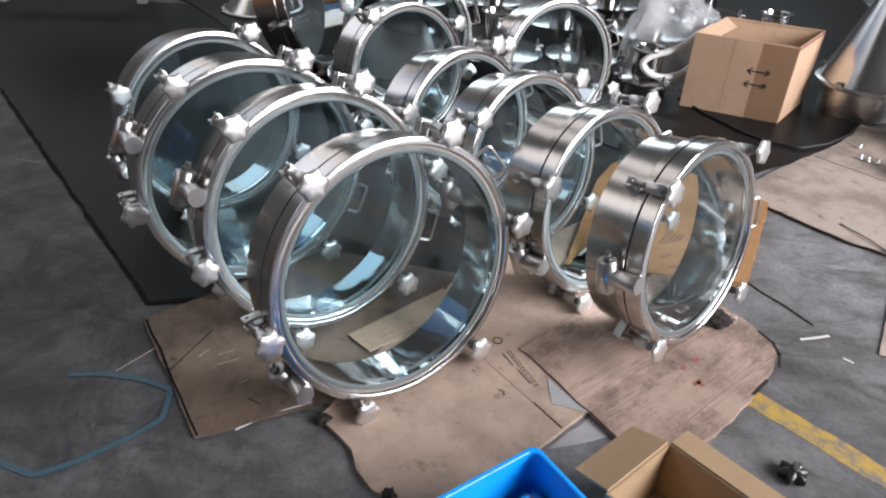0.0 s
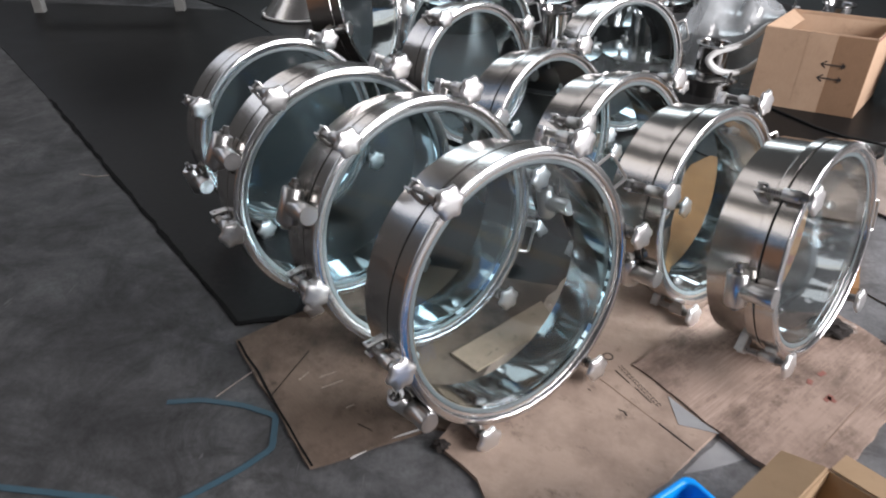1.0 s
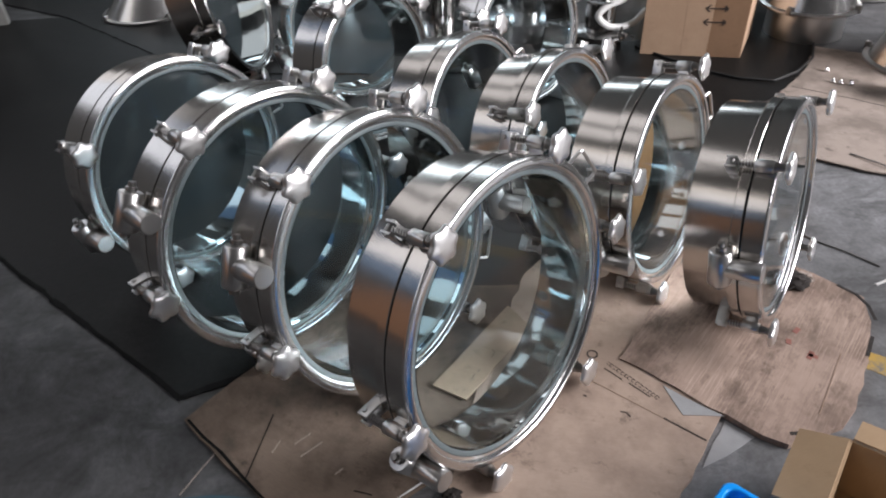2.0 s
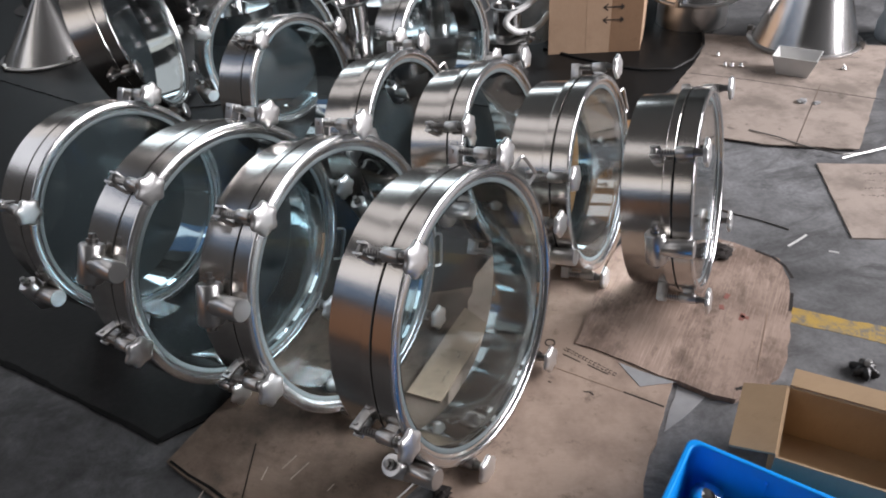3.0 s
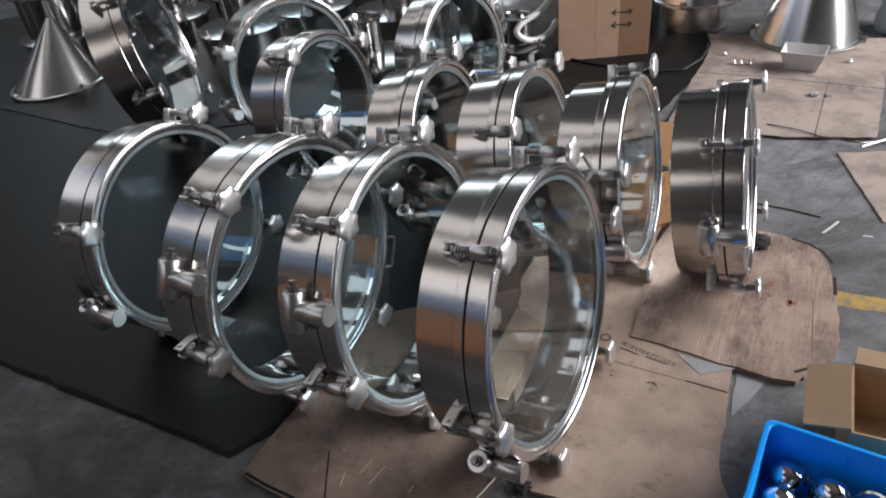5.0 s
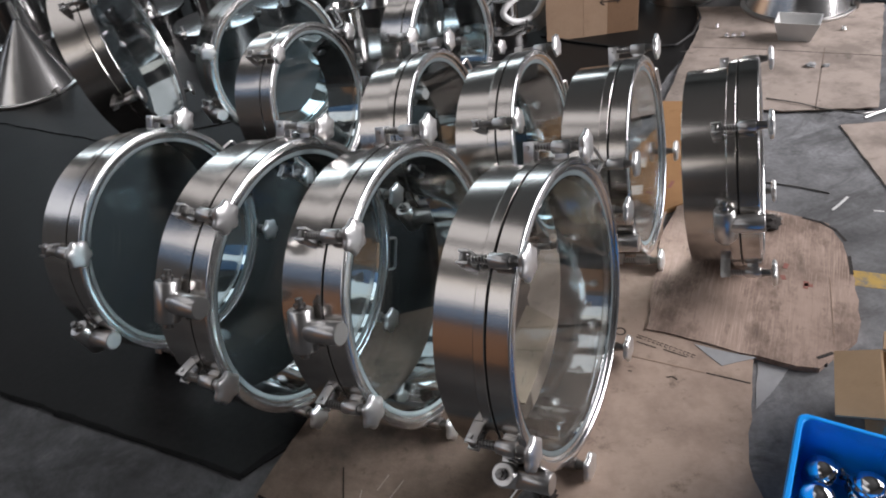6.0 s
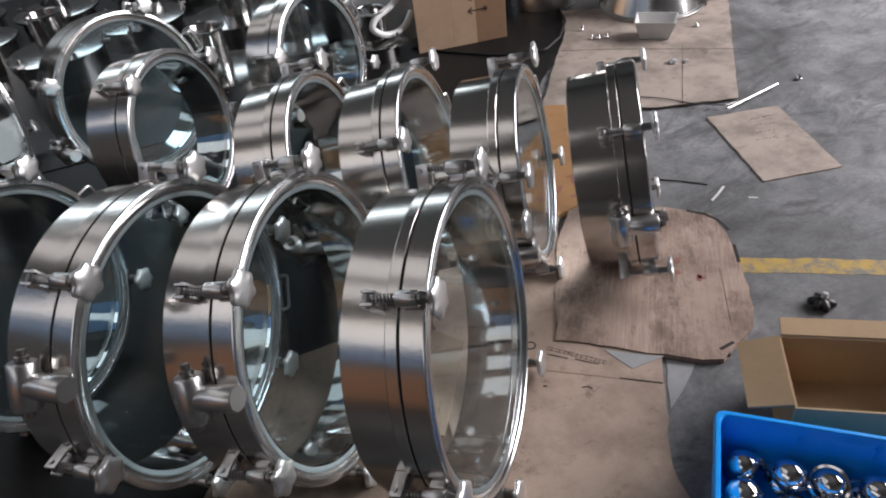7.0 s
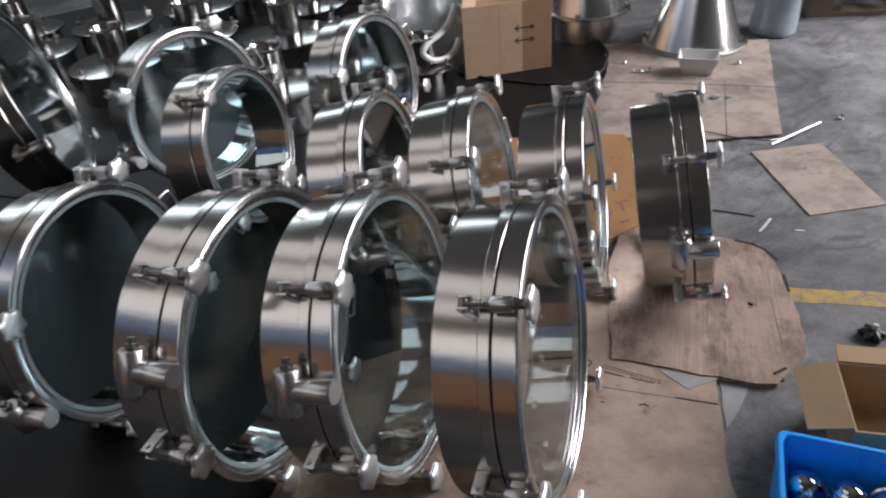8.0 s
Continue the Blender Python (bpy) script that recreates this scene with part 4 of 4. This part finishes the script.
crumpled_bag(0.883, 3.190, 0.007, 0.23, 0.25, 0.37)
bm = bmesh.new()
bends = [Vector(p) for p in ((1.024, 3.085, 0.20), (0.975, 3.026, 0.245), (0.921, 2.956, 0.252), (0.867, 2.912, 0.222), (0.807, 2.886, 0.200), (0.742, 2.875, 0.182), (0.712, 2.869, 0.150), (0.747, 2.865, 0.115),
                             (0.807, 2.871, 0.102), (0.867, 2.887, 0.112), (0.916, 2.927, 0.130), (0.946, 2.976, 0.115), (0.970, 3.035, 0.060), (0.984, 3.075, 0.021))]
hose = []
for k in range(len(bends) - 1):
    p0, p1, p2, p3 = bends[max(k - 1, 0)], bends[k], bends[k + 1], bends[min(k + 2, len(bends) - 1)]
    for i in range(4):
        u = i / 4
        hose.append(0.5 * (2 * p1 + (p2 - p0) * u + (2 * p0 - 5 * p1 + 4 * p2 - p3) * u * u + (3 * p1 - p0 - 3 * p2 + p3) * u ** 3))
hose.append(bends[-1])
wire(bm, hose, 0.0125, 12)
tagged(part("hose", bm, WHITE_TUBE, smooth=60), "looped white rubber hose beside the brown carton", "hose")


# ---- white tray, rod, nuts, scraps ----
def tray(x, y, z, yaw, top, low, high):
    bm = bmesh.new()

    def loop(sx, sy, h):
        return [bm.verts.new((a * sx / 2, b * sy / 2, h)) for a, b in ((-1, -1), (1, -1), (1, 1), (-1, 1))]
    loops = [loop(low[0], low[1], 0), loop(top[0], top[1], high), loop(top[0] - 0.005, top[1] - 0.005, high), loop(low[0] - 0.005, low[1] - 0.005, 0.003)]
    for p, q in zip(loops, loops[1:]):
        for k in range(4):
            j = (k + 1) % 4
            bm.faces.new((p[k], p[j], q[j], q[k]))
    bm.faces.new(loops[0])
    bm.faces.new(loops[-1])
    ob = part("paper_tray", bm, PAPER, smooth=0)
    ob.matrix_world = Matrix.Translation((x, y, z)) @ Matrix.Rotation(radians(yaw), 4, "Z")
    return tagged(ob, "small white folded paper tray in front of a hopper", "tray")


tray(1.582, 2.243, 0.0107, -52, (0.150, 0.110), (0.105, 0.075), 0.070)
bm = bmesh.new()
rod(bm, (1.272, 1.678, 0.0175), (1.514, 1.674, 0.0165), 0.0038, 12)
tagged(part("steel_rod", bm, STEEL_KNOB), "thin bright steel rod lying on the floor", "rod")


def nut(x, y, z):
    bm = bmesh.new()
    lathe(bm, [(0.0, 0.0), (0.0085, 0.0), (0.0095, 0.001), (0.0095, 0.006), (0.0075, 0.008), (0.0070, 0.012), (0.0045, 0.0155), (0.0, 0.0165)], 12, False)
    ob = part("cap_nut", bm, STEEL_MIRROR)
    ob.matrix_world = Matrix.Translation((x, y, z))
    return tagged(ob, "small shiny steel cap nut on pale cardboard", "nut", "loose nuts")


for x, y in ((1.407, 2.403), (1.425, 2.386), (1.451, 2.369), (1.442, 2.495), (1.748, 2.184)):
    nut(x, y, 0.0106)
nut(1.612, 1.664, 0.0005)


def strand(name, pts, r, mat, label, category, flat=0.0):
    bm = bmesh.new()
    fine = rounded(pts, 0.012, 5) if len(pts) > 2 else [Vector(p) for p in pts]
    if flat:
        prev = None
        for i, a in enumerate(fine):
            d = (fine[min(i + 1, len(fine) - 1)] - fine[max(i - 1, 0)]).normalized()
            s = Vector((-d.y, d.x, 0)) * flat / 2
            cur = [bm.verts.new(a + s), bm.verts.new(a - s), bm.verts.new(a - s + Vector((0, 0, 0.0012))), bm.verts.new(a + s + Vector((0, 0, 0.0012)))]
            if prev:
                for k in range(4):
                    bm.faces.new((prev[k], prev[(k + 1) % 4], cur[(k + 1) % 4], cur[k]))
            else:
                bm.faces.new(cur)
            prev = cur
        bm.faces.new(prev)
    else:
        wire(bm, fine, r, 8)
    return tagged(part(name, bm, mat, smooth=50), label, category)


strand("cable", [(0.887, 2.888, 0.012), (0.950, 2.754, 0.012), (1.056, 2.579, 0.012), (1.119, 2.512, 0.012), (1.220, 2.455, 0.015), (1.336, 2.503, 0.017), (1.459, 2.608, 0.017), (1.550, 2.745, 0.012)], 0.0052, RUBBER, "black power cable lying across the mat", "cable")
strand("strap", [(-0.93, 0.900, 0.001), (-0.709, 0.893, 0.001), (-0.634, 0.873, 0.001), (-0.580, 0.907, 0.001), (-0.507, 0.974, 0.001), (-0.466, 1.024, 0.001), (-0.482, 1.101, 0.001), (-0.554, 1.122, 0.001), (-0.642, 1.129, 0.001), (-0.707, 1.117, 0.001)], 0, BLUE_STRAP, "faded blue packing strap curled on concrete", "strap", 0.012)
strand("wire_scrap", [(1.160, 1.940, 0.013), (1.202, 1.861, 0.016), (1.233, 1.793, 0.013), (1.291, 1.702, 0.014), (1.393, 1.686, 0.003)], 0.0022, STEEL_DARK, "bent dark wire scrap on the floor", "wire")
strand("wire_scrap", [(0.805, 1.638, 0.0022), (0.837, 1.582, 0.002), (0.876, 1.533, 0.003), (0.919, 1.466, 0.002)], 0.0020, STEEL_DARK, "thin grey wire scrap on concrete", "wire")
strand("straw", [(-1.387, 2.032, 0.001), (-1.321, 2.016, 0.002), (-1.250, 2.051, 0.001)], 0.0012, CARD_D, "pale straw lying on concrete", "straw")
strand("straw", [(-0.616, 1.139, 0.001), (-0.588, 1.181, 0.002), (-0.563, 1.215, 0.004)], 0.0009, CARD_D, "pale thread lying on concrete", "straw")
strand("straw", [(-0.318, 1.012, 0.002), (-0.268, 1.052, 0.004), (-0.189, 1.092, 0.008)], 0.0016, PAPER, "pale splinter along the cardboard edge", "straw")
strand("paper_strip", [(0.870, 1.411, 0.0), (0.908, 1.421, 0.0), (0.943, 1.432, 0.0)], 0, PAPER, "torn white paper strip on concrete", "paper", 0.006)
strand("paper_strip", [(0.944, 1.357, 0.0), (0.961, 1.342, 0.0)], 0, PAPER, "tiny pale paper scrap on concrete", "paper", 0.005)


def scrap(x, y, z, r, mat, name, label, category, seed):
    """A small crumpled lump with an uneven outline."""
    bm = bmesh.new()
    bmesh.ops.create_icosphere(bm, subdivisions=3, radius=1.0)
    for v in bm.verts:
        q = 1 + 0.65 * noise.noise(v.co * 2.1 + Vector((seed, 0, 0))) + 0.3 * noise.noise(v.co * 5 + Vector((0, seed, 0)))
        v.co = Vector((v.co.x * r * q, v.co.y * r * q * 0.8, max((v.co.z * 0.45 * q + 0.32) * r, 0)))
    ob = part(name, bm, mat, smooth=30)
    ob.matrix_world = Matrix.Translation((x, y, z))
    return tagged(ob, label, category)


scrap(-0.158, 1.049, 0.004, 0.016, CHAR_AND_SHADE, "scrap", "black oily rag scrap at the cardboard edge", "scrap", 3)
scrap(0.680, 1.435, 0.0136, 0.030, CHAR_AND_SHADE, "scrap", "dark burnt cardboard scrap on the worn board", "scrap", 7)
scrap(0.712, 1.446, 0.0136, 0.020, CARD_D, "scrap", "torn pale cardboard scrap on the worn board", "scrap", 9)
scrap(-0.006, 0.894, 0.004, 0.014, CHAR_AND_SHADE, "scrap", "black oily scrap at the cardboard edge", "scrap", 13)
scrap(1.436, 2.030, 0.0106, 0.016, GREY_FILM, "scrap", "small clump of grey metal swarf on cardboard", "scrap", 17)
scrap(1.471, 2.002, 0.0106, 0.011, GREY_FILM, "scrap", "small clump of grey metal swarf on cardboard", "scrap", 19)
sheet("plastic_film", [(0.282, 1.210), (0.360, 1.120), (0.288, 1.137)], 0.0101, 0.0008, GREY_FILM, "grey plastic film between cardboard sheets", "film", 0.002, 31)
sheet("plastic_film", [(0.362, 1.118), (0.396, 1.074), (0.330, 1.046), (0.276, 1.030)], 0.0003, 0.0008, GREY_FILM, "dusty grey plastic film lying on concrete", "film", 0.003, 33)
# Dark strip painted as the shade under the worn board's curled edge.
bm = bmesh.new()
d = Vector((0.447 - 0.405, 1.037 - 1.088, 0))
m = Matrix.Translation((0.438, 1.067, 0.009)) @ Matrix.Rotation(math.atan2(d.y, d.x), 4, "Z")
block(bm, (d.length, 0.006, 0.007), m)
part("torn_edge", bm, CHAR_AND_SHADE, sheets["worn"], "dark torn edge", 0)


def black_knob(x, y):
    ob = thing("star_knob", "black plastic star knob lying on concrete", "knob", m=Matrix.Translation((x, y, 0.0)))
    bm = bmesh.new()
    segs = 36
    loops = [[bm.verts.new((f * (0.022 + 0.006 * math.cos(6 * 2 * math.pi * k / segs)) * math.cos(2 * math.pi * k / segs), f * (0.022 + 0.006 * math.cos(6 * 2 * math.pi * k / segs)) * math.sin(2 * math.pi * k / segs), z))
              for k in range(segs)] for f, z in ((0.85, 0.0005), (1.0, 0.004), (1.0, 0.014), (0.85, 0.018), (0.4, 0.021))]
    for p, q in zip(loops, loops[1:]):
        for k in range(segs):
            j = (k + 1) % segs
            bm.faces.new((p[k], p[j], q[j], q[k]))
    bm.faces.new(loops[0])
    bm.faces.new(loops[-1])
    part("grip", bm, BLACK_PLASTIC, ob, smooth=50)
    bm = bmesh.new()
    rod(bm, (0.002, 0, 0.0212), (0.004, 0.0, 0.034), 0.006, 12)
    part("insert", bm, STEEL_SATIN, ob)


black_knob(0.719, 1.015)

# ---- right-hand background: wrapped roll and pallet ----
bm = bmesh.new()
prof = [(0.0, 0.0), (0.085, 0.0), (0.092, 0.008)] + [(0.092 + 0.004 * math.sin(k * 2.1), 0.02 + 0.04 * k) for k in range(11)] + [(0.085, 0.44), (0.0, 0.445)]
lathe(bm, prof, 40, False)
for v in bm.verts:
    v.co += Vector((v.co.x, v.co.y, 0)) * 0.10 * noise.noise(v.co * 14)
roll = part("wrapped_roll", bm, WRAP, smooth=60)
roll.matrix_world = Matrix.Translation((2.167, 2.338, 0.0))
tagged(roll, "upright roll wrapped in grey crinkled plastic", "wrapped roll")


def pallet(x, y, yaw):
    ob = thing("pallet", "old dark wooden pallet on the concrete floor", "pallet", m=Matrix.Translation((x, y, 0)) @ Matrix.Rotation(radians(yaw), 4, "Z"))
    for k in range(3):
        bm = bmesh.new()
        block(bm, (1.0, 0.09, 0.02), Matrix.Translation((0.5, 0.05 + k * 0.36, 0.0105)), 0.002)
        part("bottom_board", bm, TIMBER, ob, smooth=0)
        for i in range(3):
            bm = bmesh.new()
            block(bm, (0.10, 0.09, 0.075), Matrix.Translation((0.05 + i * 0.45, 0.05 + k * 0.36, 0.0585)), 0.002)
            part("block", bm, TIMBER, ob, smooth=0)
    for k in range(7):
        bm = bmesh.new()
        block(bm, (0.10, 0.84, 0.02), Matrix.Translation((0.05 + k * 0.15, 0.41, 0.1065)), 0.002)
        part("top_board", bm, TIMBER, ob, smooth=0)


pallet(2.417, 2.343, -40)


# ---- left-hand background: a grey steel stand ----
def stand_frame(x, y, yaw):
    ob = thing("steel_stand", "grey painted steel work stand at the back", "stand", m=Matrix.Translation((x, y, 0)) @ Matrix.Rotation(radians(yaw), 4, "Z"))
    paint = plain("grey_stand_paint", (0.20, 0.20, 0.19), 0.5, 0.2, 20)
    for i, (a, b) in enumerate(((0, 0), (0.75, 0), (0.75, 0.5), (0, 0.5))):
        bm = bmesh.new()
        block(bm, (0.05, 0.05, 0.78), Matrix.Translation((a, b, 0.3905)), 0.004)
        part("leg", bm, paint, ob, smooth=0)
    for b in (0, 0.5):
        bm = bmesh.new()
        block(bm, (0.70, 0.03, 0.04), Matrix.Translation((0.375, b, 0.20)), 0.004)
        part("rail", bm, paint, ob, smooth=0)
    bm = bmesh.new()
    block(bm, (0.85, 0.60, 0.03), Matrix.Translation((0.375, 0.25, 0.797)), 0.004)
    part("top", bm, paint, ob, smooth=0)


stand_frame(-2.582, 3.823, 8)
